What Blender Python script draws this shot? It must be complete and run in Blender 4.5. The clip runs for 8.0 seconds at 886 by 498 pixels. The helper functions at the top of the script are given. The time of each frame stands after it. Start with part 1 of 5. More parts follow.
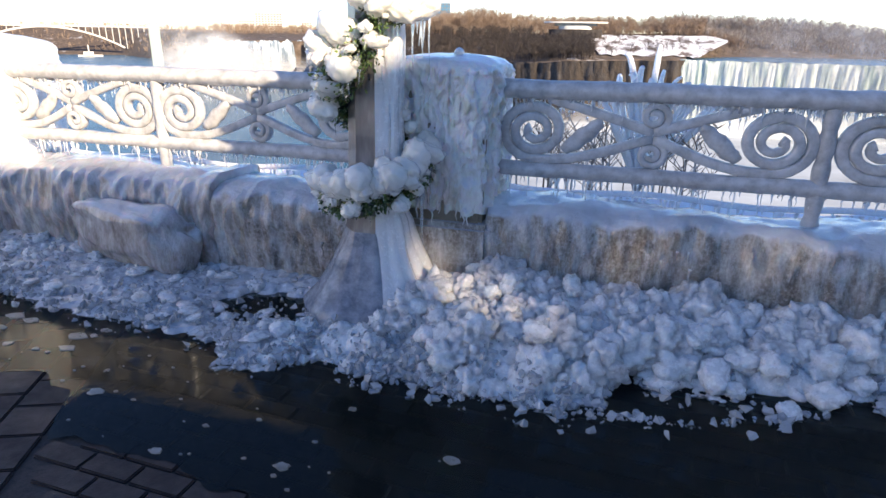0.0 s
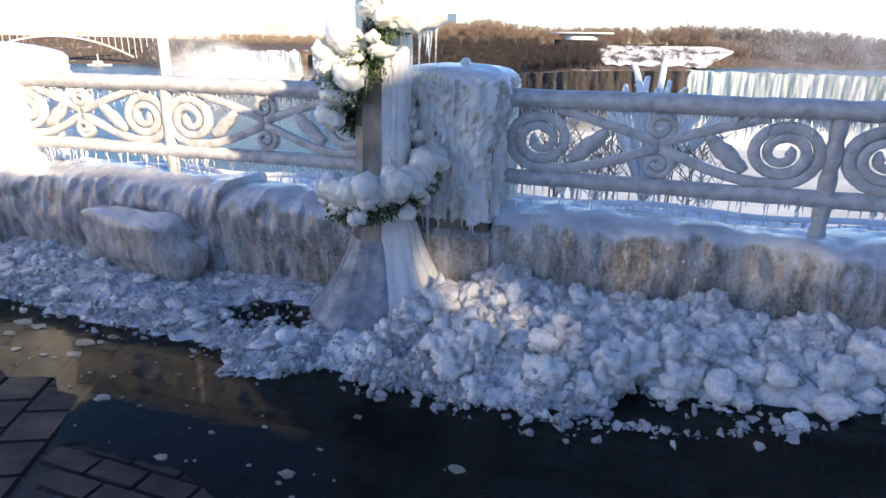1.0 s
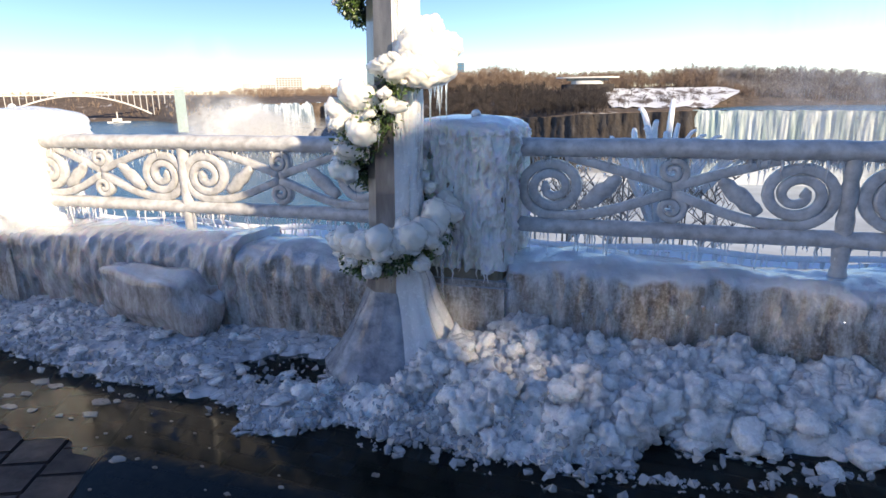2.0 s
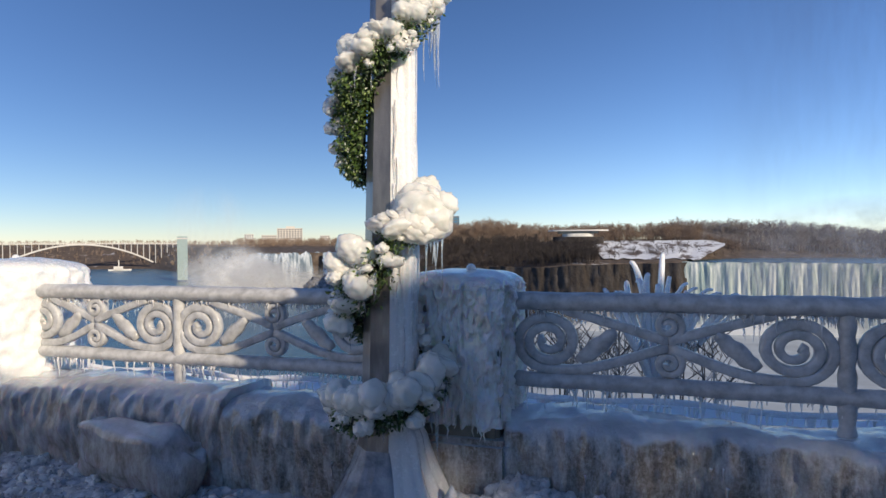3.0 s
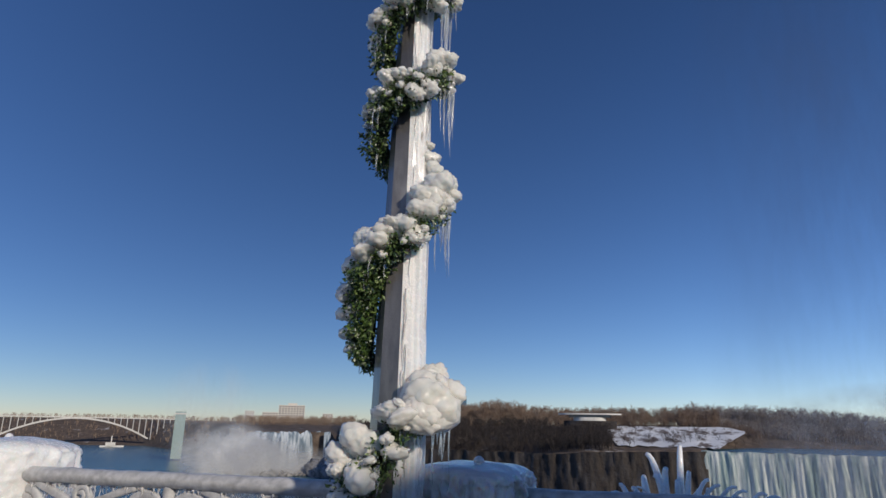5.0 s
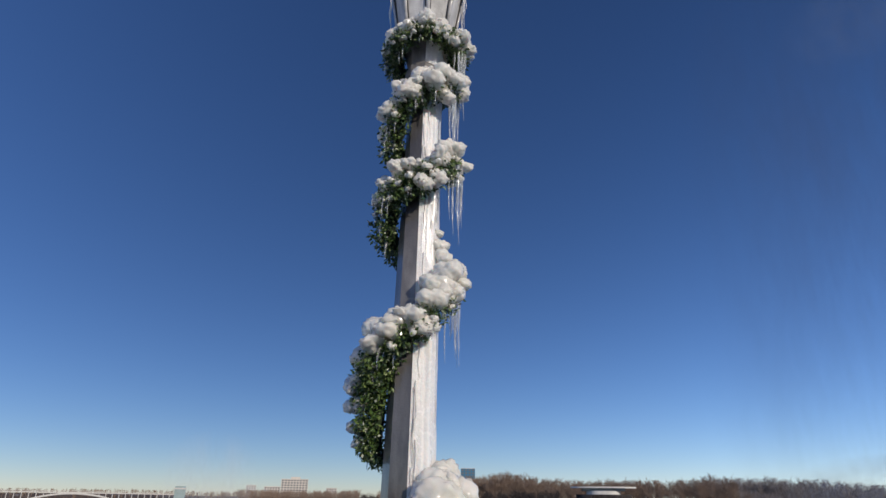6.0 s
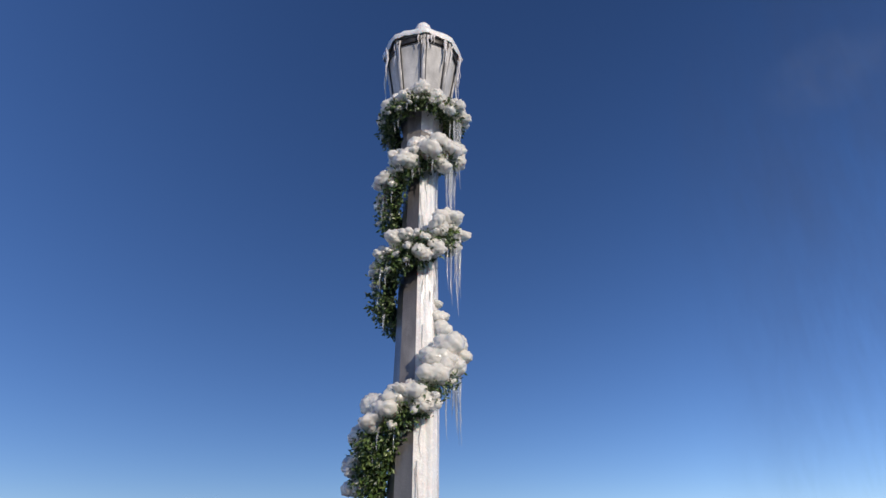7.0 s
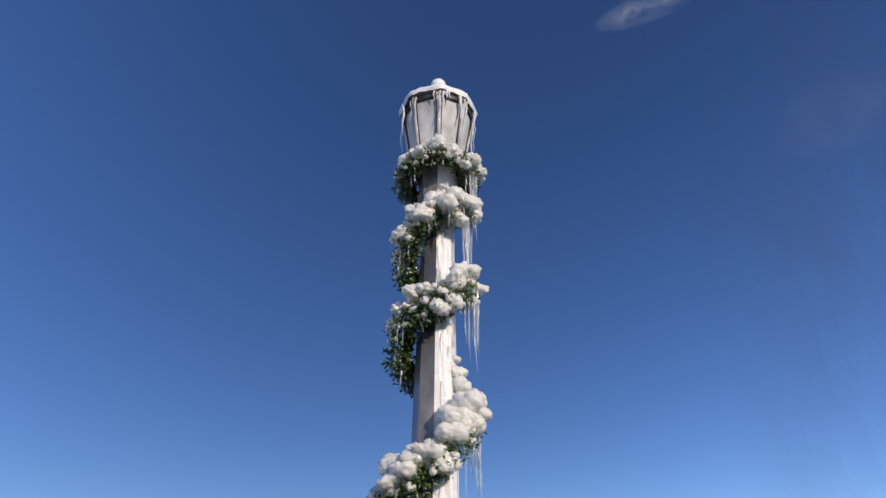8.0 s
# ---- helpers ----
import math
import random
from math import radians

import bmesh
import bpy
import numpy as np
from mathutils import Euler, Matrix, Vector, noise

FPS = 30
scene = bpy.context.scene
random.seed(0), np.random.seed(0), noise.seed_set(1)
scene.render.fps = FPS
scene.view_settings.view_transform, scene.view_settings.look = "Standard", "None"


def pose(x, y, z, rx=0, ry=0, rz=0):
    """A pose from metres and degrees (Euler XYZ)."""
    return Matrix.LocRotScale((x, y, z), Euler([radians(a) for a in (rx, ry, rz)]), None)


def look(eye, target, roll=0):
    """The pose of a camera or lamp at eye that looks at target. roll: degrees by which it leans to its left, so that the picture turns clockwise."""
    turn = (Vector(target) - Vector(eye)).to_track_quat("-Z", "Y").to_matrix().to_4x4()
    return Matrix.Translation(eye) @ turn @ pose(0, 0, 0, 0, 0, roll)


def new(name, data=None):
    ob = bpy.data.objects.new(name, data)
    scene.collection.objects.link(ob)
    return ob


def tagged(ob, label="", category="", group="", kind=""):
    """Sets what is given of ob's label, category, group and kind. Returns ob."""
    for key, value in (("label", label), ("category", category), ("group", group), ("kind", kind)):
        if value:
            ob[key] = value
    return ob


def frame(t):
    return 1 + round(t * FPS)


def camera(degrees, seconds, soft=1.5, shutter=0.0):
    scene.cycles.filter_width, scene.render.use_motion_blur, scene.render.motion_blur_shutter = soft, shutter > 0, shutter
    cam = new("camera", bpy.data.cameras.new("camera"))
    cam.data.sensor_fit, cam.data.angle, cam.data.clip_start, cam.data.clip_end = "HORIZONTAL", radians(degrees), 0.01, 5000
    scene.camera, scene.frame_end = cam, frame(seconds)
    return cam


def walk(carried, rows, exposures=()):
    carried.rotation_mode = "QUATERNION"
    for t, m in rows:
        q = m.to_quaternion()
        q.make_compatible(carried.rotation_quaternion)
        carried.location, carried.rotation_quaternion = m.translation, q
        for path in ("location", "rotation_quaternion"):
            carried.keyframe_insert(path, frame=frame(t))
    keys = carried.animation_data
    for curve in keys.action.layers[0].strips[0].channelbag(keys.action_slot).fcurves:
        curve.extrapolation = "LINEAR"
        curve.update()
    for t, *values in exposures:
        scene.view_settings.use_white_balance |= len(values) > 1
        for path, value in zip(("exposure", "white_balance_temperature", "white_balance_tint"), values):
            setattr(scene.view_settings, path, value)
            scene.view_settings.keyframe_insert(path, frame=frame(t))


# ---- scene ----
cam = camera(71.20, 8.0)
EXPOSURES = [(0.0, 1.74, 8300, 14), (1.2, 1.74, 8300, 14), (2.4, 1.10, 7900, 11), (3.0, 0.52, 7500, 11), (3.5, 0.10, 7200, 11), (4.5, -0.12, 6900, 11), (6.0, -0.06, 6800, 13), (8.0, 0.22, 6900, 15)]
PATH = [
    (0.0, pose(0.0125, -0.0047, 1.4446, 70.768, -0.754, 16.690)),
    (0.5, pose(0.0124, -0.0118, 1.4455, 71.355, -0.757, 16.942)),
    (1.0, pose(0.0112, -0.0133, 1.4431, 71.605, -0.855, 17.226)),
    (1.2, pose(0.0131, -0.0120, 1.4454, 71.664, -0.785, 17.215)),
    (2.3, pose(-0.0044, 0.0043, 1.4796, 80.198, 0.837, 18.002)),
    (2.5, pose(-0.0048, 0.0075, 1.4844, 84.019, 0.507, 17.752)),
    (3.0, pose(-0.0042, 0.0099, 1.4931, 89.418, 0.485, 17.607)),
    (3.5, pose(-0.0000, 0.0000, 1.5000, 93.564, 0.328, 18.099)),
    (4.0, pose(0.0011, -0.0051, 1.5095, 97.885, -0.143, 17.577)),
    (4.5, pose(0.0047, -0.0182, 1.5242, 102.627, -0.223, 17.759)),
    (4.7, pose(0.0047, -0.0200, 1.5293, 103.712, -0.619, 17.909)),
    (5.8, pose(-0.0111, -0.0271, 1.6169, 111.420, -0.497, 19.241)),
    (6.0, pose(-0.0118, -0.0400, 1.6600, 111.960, -0.540, 18.850)),
    (6.5, pose(-0.0273, -0.0427, 1.7486, 113.990, 0.172, 18.438)),
    (7.0, pose(-0.0586, -0.0472, 1.7807, 116.722, 0.619, 18.419)),
    (7.5, pose(-0.0623, -0.0484, 1.8225, 118.841, 0.878, 19.040)),
    (8.0, pose(-0.0746, -0.0670, 1.8393, 120.826, 0.451, 19.756)),
]
walk(cam, PATH, EXPOSURES)
# ---- light ----
SUN_AZ, SUN_EL = 34.0, 24.0      # degrees in front of +x, above the horizon
sun_dir = Vector((math.cos(radians(SUN_AZ)) * math.cos(radians(SUN_EL)), -math.sin(radians(SUN_AZ)) * math.cos(radians(SUN_EL)), math.sin(radians(SUN_EL))))
sun = new("sun", bpy.data.lights.new("sun", "SUN"))
sun.data.energy, sun.data.angle, sun.data.color = 3.2, radians(1.3), (1.0, 0.93, 0.82)
sun.matrix_world = look(sun_dir * 50, (0, 0, 0))
world = bpy.data.worlds.new("sky")
scene.world = world
world.use_nodes = True
wn = world.node_tree.nodes
sky = wn.new("ShaderNodeTexSky")
sky.sky_type, sky.sun_disc = "NISHITA", False
sky.sun_elevation = radians(SUN_EL)
sky.sun_rotation = radians(-(90 + SUN_AZ))
sky.air_density, sky.dust_density, sky.ozone_density, sky.altitude = 0.9, 0.1, 4.0, 1400
deep = wn.new("ShaderNodeGamma")        # a deep, clear winter blue
deep.inputs["Gamma"].default_value = 1.15
wn["Background"].inputs["Strength"].default_value = 0.088
cool = wn.new("ShaderNodeMix")
cool.data_type, cool.blend_type = "RGBA", "MULTIPLY"
cool.inputs[0].default_value = 1.0
cool.inputs[7].default_value = (0.98, 0.94, 1.0, 1)
world.node_tree.links.new(sky.outputs[0], cool.inputs[6])
world.node_tree.links.new(cool.outputs[2], deep.inputs["Color"])
rich = wn.new("ShaderNodeHueSaturation")
rich.inputs["Saturation"].default_value = 1.08
world.node_tree.links.new(deep.outputs[0], rich.inputs["Color"])
world.node_tree.links.new(rich.outputs[0], wn["Background"].inputs["Color"])

# ---- materials ----
G = -0.08          # level of the paving
RY = 3.497         # plane of the railing


class Mat:
    """A node material with short ways to add nodes."""
    def __init__(self, name, **inputs):
        self.m = bpy.data.materials.new(name)
        self.m.use_nodes = True
        self.t = self.m.node_tree
        self.p = self.t.nodes["Principled BSDF"]
        for k, v in inputs.items():
            self.p.inputs[k.replace("_", " ")].default_value = v

    def node(self, kind, **props):
        n = self.t.nodes.new("ShaderNode" + kind)
        for k, v in props.items():
            if k in n.inputs:
                n.inputs[k].default_value = v
        return n

    def link(self, a, b):
        self.t.links.new(a, b)

    def coords(self, scale=(1, 1, 1)):
        mp = self.node("Mapping")
        self.link(self.node("TexCoord").outputs["Object"], mp.inputs["Vector"])
        mp.inputs["Scale"].default_value = scale
        return mp.outputs["Vector"]

    def world_coords(self, scale=(1, 1, 1)):
        mp = self.node("Mapping")
        self.link(self.node("NewGeometry").outputs["Position"], mp.inputs["Vector"])
        mp.inputs["Scale"].default_value = scale
        return mp.outputs["Vector"]

    def noise(self, scale, detail=6, rough=0.6, stretch=(1, 1, 1), own=False):
        n = self.node("TexNoise", Scale=scale, Detail=detail, Roughness=rough)
        self.link(self.coords(stretch) if own else self.world_coords(stretch), n.inputs["Vector"])
        return n.outputs["Fac"]

    def ramp(self, fac, *stops):
        r = self.node("ValToRGB")
        e = r.color_ramp.elements
        while len(e) < len(stops):
            e.new(0.5)
        for s, (pos, col) in zip(e, stops):
            s.position = pos
            s.color = (*col, 1) if len(col) == 3 else col
        self.link(fac, r.inputs["Fac"])
        return r.outputs["Color"]

    def mix(self, fac, a, b, kind="MIX"):
        n = self.node("Mix")
        n.data_type, n.blend_type = "RGBA", kind
        for sock, v in ((n.inputs[0], fac), (n.inputs[6], a), (n.inputs[7], b)):
            if hasattr(v, "is_output"):
                self.link(v, sock)
            else:
                sock.default_value = (*v, 1) if isinstance(v, tuple) else v
        return n.outputs[2]

    def colour(self, c):
        self.link(c, self.p.inputs["Base Color"])
        return self

    def rough(self, c):
        self.link(c, self.p.inputs["Roughness"])
        return self

    def bump(self, fac, strength=0.4, distance=0.01):
        b = self.node("Bump", Strength=strength, Distance=distance)
        self.link(fac, b.inputs["Height"])
        prev = self.p.inputs["Normal"].links
        if prev:
            self.link(prev[0].from_socket, b.inputs["Normal"])
        self.link(b.outputs[0], self.p.inputs["Normal"])
        return self


def grey(v):
    return (v, v, v)


def make_ice(name, base, tint, transmission=0.12, subsurface=0.5, rough=0.16, bump=0.35, grit=False):
    m = Mat(name, Roughness=rough, IOR=1.31, Transmission_Weight=transmission, Subsurface_Weight=subsurface, Subsurface_Scale=0.07)
    m.p.inputs["Subsurface Radius"].default_value = (0.8, 1.0, 1.1)
    tone = m.ramp(m.noise(9, 5), (0.3, tint), (0.65, base))
    if grit:
        tone = m.mix(m.ramp(m.noise(2.6, 7, 0.72), (0.60, grey(0)), (0.76, grey(0.75))), tone, (0.30, 0.25, 0.17))
    m.colour(tone)
    m.rough(m.ramp(m.noise(40, 3), (0.3, grey(rough * 0.5)), (0.7, grey(rough * 2.2))))
    m.bump(m.noise(24, 6, 0.65), bump, 0.02).bump(m.noise(95, 4, 0.65), bump * 0.8, 0.006)
    m.p.inputs["Coat Weight"].default_value, m.p.inputs["Coat Roughness"].default_value, m.p.inputs["Coat IOR"].default_value = 0.6, 0.06, 1.31
    return m.m


M_ICE = make_ice("ice", (0.92, 0.92, 0.90), (0.82, 0.84, 0.85), 0.08, 0.6)
M_GLAZE = make_ice("glazed_ice", (0.93, 0.92, 0.86), (0.76, 0.76, 0.69), 0.2, 0.4, 0.07, 0.22)
M_RUBBLE = make_ice("ice_rubble", (0.93, 0.935, 0.91), (0.70, 0.715, 0.71), 0.12, 0.6, 0.2, 0.5, True)
M_CRUMB = make_ice("clear_ice_crumbs", (0.80, 0.83, 0.85), (0.55, 0.58, 0.60), 0.55, 0.0, 0.12, 0.4)
M_SLUSH = make_ice("frozen_slush", (0.80, 0.83, 0.85), (0.52, 0.55, 0.58), 0.2, 0.15, 0.14, 0.5)
M_GLASSY = make_ice("glassy_ice", (0.52, 0.57, 0.63), (0.14, 0.17, 0.22), 0.35, 0.15, 0.10, 0.35)
M_DIRTY = make_ice("dirty_ice", (0.36, 0.34, 0.30), (0.20, 0.18, 0.15), 0.1, 0.3, 0.3, 0.6)
M_ICICLE = make_ice("icicle_ice", (0.92, 0.95, 0.96), (0.85, 0.9, 0.92), 0.75, 0.0, 0.06, 0.3)

m = Mat("snow", Roughness=0.75, Subsurface_Weight=0.3, Subsurface_Scale=0.03)
m.colour(m.ramp(m.noise(3, 6), (0.3, (0.80, 0.83, 0.87)), (0.7, (0.90, 0.92, 0.94))))
m.bump(m.noise(14, 6), 0.5, 0.02)
M_SNOW = m.m

# wrought iron under a skin of rime
m = Mat("rimed_iron", Roughness=0.4, IOR=1.31, Coat_Weight=0.5, Coat_Roughness=0.12)
m.colour(m.ramp(m.noise(16, 6), (0.30, (0.34, 0.335, 0.325)), (0.62, (0.58, 0.575, 0.565))))
m.bump(m.noise(60, 4), 0.45, 0.004)
M_RIME = m.m

# painted iron of the lamp post, thinly iced
m = Mat("post_iron", Roughness=0.35, IOR=1.31, Coat_Weight=0.8, Coat_Roughness=0.08)
m.colour(m.ramp(m.noise(7, 6, stretch=(1, 1, 0.25)), (0.32, (0.075, 0.07, 0.068)), (0.55, (0.16, 0.152, 0.146)), (0.75, (0.34, 0.33, 0.32))))
m.bump(m.noise(90, 3), 0.5, 0.003)
M_IRON = m.m

# ice in streams over brown stone
m = Mat("iced_stone", Roughness=0.2, IOR=1.31, Coat_Weight=0.6, Coat_Roughness=0.08, Subsurface_Weight=0.15, Subsurface_Scale=0.03)
streams = m.ramp(m.noise(11, 9, 0.74, (1, 0.6, 0.30)), (0.44, grey(0)), (0.62, grey(0.8)))
stone = m.ramp(m.noise(42, 8, 0.75), (0.32, (0.115, 0.095, 0.08)), (0.5, (0.26, 0.225, 0.19)), (0.68, (0.54, 0.50, 0.455)))
stone = m.mix(m.ramp(m.noise(2.3, 5, 0.6), (0.45, grey(0)), (0.62, grey(0.6))), stone, (0.52, 0.49, 0.45))
sheet = m.mix(streams, stone, m.ramp(m.noise(50, 6), (0.3, (0.52, 0.52, 0.50)), (0.7, (0.84, 0.84, 0.82))))
up = m.node("SeparateXYZ")
m.link(m.node("NewGeometry").outputs["Normal"], up.inputs[0])
on_top = m.ramp(up.outputs["Z"], (0.35, grey(0)), (0.72, grey(1)))
m.colour(m.mix(on_top, sheet, m.ramp(m.noise(4, 7, 0.65), (0.35, (0.52, 0.56, 0.60)), (0.65, (0.80, 0.83, 0.86)))))
m.bump(m.noise(14, 6, 0.6, (1, 1, 0.35)), 0.8, 0.03).bump(m.noise(75, 6, 0.75), 0.9, 0.012)
M_WALL = m.m

# thick milky ice over the wall, stained by the stone below
m = Mat("milky_ice", Roughness=0.2, IOR=1.31, Coat_Weight=0.7, Coat_Roughness=0.08, Subsurface_Weight=0.3, Subsurface_Scale=0.04)
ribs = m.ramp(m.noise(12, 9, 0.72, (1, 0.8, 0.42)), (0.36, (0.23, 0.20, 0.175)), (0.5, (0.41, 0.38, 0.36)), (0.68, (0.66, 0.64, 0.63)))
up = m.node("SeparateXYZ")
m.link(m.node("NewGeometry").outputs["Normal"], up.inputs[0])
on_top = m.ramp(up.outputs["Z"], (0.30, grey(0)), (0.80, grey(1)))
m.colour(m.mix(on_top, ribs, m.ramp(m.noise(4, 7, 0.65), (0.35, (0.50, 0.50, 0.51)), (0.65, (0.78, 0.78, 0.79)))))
m.bump(m.noise(12, 6, 0.6, (1, 1, 0.25)), 0.7, 0.03).bump(m.noise(70, 6, 0.7), 0.6, 0.008)
M_MILKY = m.m

m = Mat("pillar_ice", Roughness=0.2, IOR=1.31, Coat_Weight=0.7, Coat_Roughness=0.06, Subsurface_Weight=0.3, Subsurface_Scale=0.04)
streams = m.ramp(m.noise(9, 8, 0.7, (1, 1, 0.32)), (0.28, (0.46, 0.40, 0.30)), (0.40, (0.78, 0.74, 0.65)), (0.52, (0.96, 0.955, 0.93)))
up = m.node("SeparateXYZ")
m.link(m.node("NewGeometry").outputs["Normal"], up.inputs[0])
on_top = m.ramp(up.outputs["Z"], (0.15, grey(0)), (0.6, grey(1)))
m.colour(m.mix(on_top, streams, (0.87, 0.89, 0.91)))
m.bump(m.noise(20, 6, 0.65, (1, 1, 0.30)), 1.0, 0.05).bump(m.noise(70, 4), 0.4, 0.006)
M_PILLAR = m.m

m = Mat("brown_stone", Roughness=0.7)
m.colour(m.ramp(m.noise(8, 7), (0.3, (0.17, 0.14, 0.10)), (0.7, (0.34, 0.29, 0.22))))
m.bump(m.noise(30, 6), 0.7, 0.02)
M_STONE = m.m

# clay pavers, wet
m = Mat("paver", Roughness=0.35)
rnd = m.node("ObjectInfo").outputs["Random"]
tone = m.ramp(rnd, (0.0, (0.028, 0.019, 0.019)), (0.5, (0.040, 0.027, 0.026)), (1.0, (0.024, 0.020, 0.023)))
m.colour(m.mix(0.55, tone, m.ramp(m.noise(35, 6), (0.3, grey(0.015)), (0.75, (0.058, 0.043, 0.040))), "MIX"))
m.rough(m.ramp(m.noise(6, 5), (0.35, grey(0.40)), (0.65, grey(0.75))))
m.p.inputs["Specular IOR Level"].default_value = 0.35
m.bump(m.noise(120, 4), 0.5, 0.004)
M_PAVER = m.m

m = Mat("joint_sand", Roughness=0.8)
m.colour(m.ramp(m.noise(60, 5), (0.3, grey(0.02)), (0.7, (0.06, 0.05, 0.045))))
m.bump(m.noise(150, 3), 0.5, 0.004)
M_JOINT = m.m

# shallow meltwater: a mirror at a slant, murky green below
m = Mat("meltwater")
out = m.t.nodes["Material Output"]
clear = m.node("BsdfTransparent")
clear.inputs["Color"].default_value = (0.48, 0.53, 0.49, 1)
gloss = m.node("BsdfGlossy", Roughness=0.05)
gloss.inputs["Color"].default_value = (0.52, 0.53, 0.54, 1)
murk = m.node("BsdfDiffuse")
murk.inputs["Color"].default_value = (0.045, 0.050, 0.044, 1)
fres = m.node("Fresnel", IOR=1.33)
ripple = m.node("Bump", Strength=0.10, Distance=0.01)
m.link(m.noise(11, 3), ripple.inputs["Height"])
m.link(ripple.outputs[0], gloss.inputs["Normal"])
m.link(ripple.outputs[0], fres.inputs["Normal"])
body = m.node("MixShader", Fac=0.35)
body.inputs[0].default_value = 0.18
m.link(clear.outputs[0], body.inputs[1])
m.link(murk.outputs[0], body.inputs[2])
top = m.node("MixShader")
m.link(fres.outputs[0], top.inputs[0])
m.link(body.outputs[0], top.inputs[1])
m.link(gloss.outputs[0], top.inputs[2])
m.link(top.outputs[0], out.inputs["Surface"])
M_PUDDLE = m.m

m = Mat("garland_leaf", Roughness=0.35, Coat_Weight=0.4)
isl = m.node("NewGeometry").outputs["Random Per Island"]
m.colour(m.ramp(isl, (0.0, (0.022, 0.048, 0.012)), (0.5, (0.065, 0.12, 0.026)), (0.93, (0.15, 0.21, 0.06)), (1.0, (0.50, 0.54, 0.44))))
M_LEAF = m.m

m = Mat("frosted_glass", Roughness=0.6, IOR=1.4, Transmission_Weight=0.15)
m.colour(m.ramp(m.noise(6, 5, 0.6, (1, 1, 0.4)), (0.3, (0.26, 0.26, 0.26)), (0.52, (0.58, 0.58, 0.57)), (0.72, (0.84, 0.84, 0.82))))
m.bump(m.noise(50, 4), 0.5, 0.006)
M_GLASS = m.m

# distance
m = Mat("gorge_land", Roughness=0.9)
brush = m.ramp(m.noise(0.12, 8, 0.7), (0.3, (0.04, 0.031, 0.025)), (0.55, (0.115, 0.083, 0.062)), (0.75, (0.21, 0.155, 0.115)))
snowy = m.ramp(m.noise(0.03, 7, 0.7), (0.60, grey(0)), (0.70, grey(0.7)))
m.colour(m.mix(snowy, brush, (0.55, 0.56, 0.58)))
m.bump(m.noise(0.25, 6), 0.8, 2.0)
M_LAND = m.m

m = Mat("snowy_field", Roughness=0.85)
m.colour(m.mix(m.ramp(m.noise(0.11, 7, 0.7, (1, 0.35, 1)), (0.50, grey(0)), (0.58, grey(1))), m.ramp(m.noise(0.06, 5), (0.3, (0.62, 0.64, 0.67)), (0.7, (0.78, 0.79, 0.80))), (0.13, 0.10, 0.085)))
M_FIELD = m.m

m = Mat("far_twigs", Roughness=0.9)
isl = m.node("NewGeometry").outputs["Random Per Island"]
m.colour(m.ramp(isl, (0.0, (0.15, 0.10, 0.07)), (0.6, (0.27, 0.185, 0.13)), (1.0, (0.42, 0.33, 0.25))))
M_TWIG = m.m
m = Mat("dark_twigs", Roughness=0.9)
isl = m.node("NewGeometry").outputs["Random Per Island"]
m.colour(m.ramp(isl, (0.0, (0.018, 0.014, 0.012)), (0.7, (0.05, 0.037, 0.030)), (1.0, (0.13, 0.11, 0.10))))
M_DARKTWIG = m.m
m = Mat("rimed_twigs", Roughness=0.8)
isl = m.node("NewGeometry").outputs["Random Per Island"]
m.colour(m.ramp(isl, (0.0, (0.15, 0.11, 0.085)), (0.5, (0.31, 0.255, 0.21)), (1.0, (0.56, 0.53, 0.50))))
M_RIMETWIG = m.m

m = Mat("cliff_rock", Roughness=0.85)
m.colour(m.mix(m.ramp(m.noise(0.18, 7, 0.65, (1, 1, 0.25)), (0.45, grey(0)), (0.75, grey(1))),
               m.ramp(m.noise(0.5, 6, 0.6, (1, 1, 0.15)), (0.3, (0.010, 0.008, 0.008)), (0.7, (0.036, 0.026, 0.020))), (0.06, 0.055, 0.055)))
m.bump(m.noise(0.3, 6), 0.8, 1.5)
M_CLIFF = m.m

m = Mat("river", Roughness=0.25, IOR=1.33)
m.colour(m.ramp(m.noise(0.02, 6, 0.6, (1, 0.35, 1)), (0.3, (0.022, 0.075, 0.11)), (0.62, (0.05, 0.14, 0.185)), (0.80, (0.22, 0.30, 0.34))))
m.bump(m.noise(0.5, 5), 0.5, 0.6)
M_RIVER = m.m

m = Mat("falling_water", Roughness=0.5, Subsurface_Weight=0.0)
m.colour(m.ramp(m.noise(0.11, 8, 0.7, (1, 1, 0.06)), (0.34, (0.10, 0.175, 0.175)), (0.46, (0.24, 0.32, 0.315)), (0.56, (0.46, 0.50, 0.48)), (0.70, (0.68, 0.69, 0.66))))
m.bump(m.noise(0.3, 5, 0.6, (1, 1, 0.08)), 0.7, 1.5)
M_FALL = m.m

# white water in streaks, with bluish shade put into its colours
m = Mat("shaded_white_water", Roughness=0.6)
m.colour(m.ramp(m.noise(0.28, 6, 0.62, (1, 1, 0.07)), (0.40, (0.10, 0.15, 0.20)), (0.49, (0.28, 0.34, 0.40)), (0.60, (0.54, 0.59, 0.64))))
m.bump(m.noise(0.4, 5, 0.6, (1, 1, 0.08)), 0.8, 1.5)
M_SHADED_FALL = m.m


def plain(name, col, rough=0.6, spot=0.8, scale=0.3):
    q = Mat(name, Roughness=rough)
    q.colour(q.ramp(q.noise(scale, 5), (0.3, tuple(c * spot for c in col)), (0.7, col)))
    return q.m


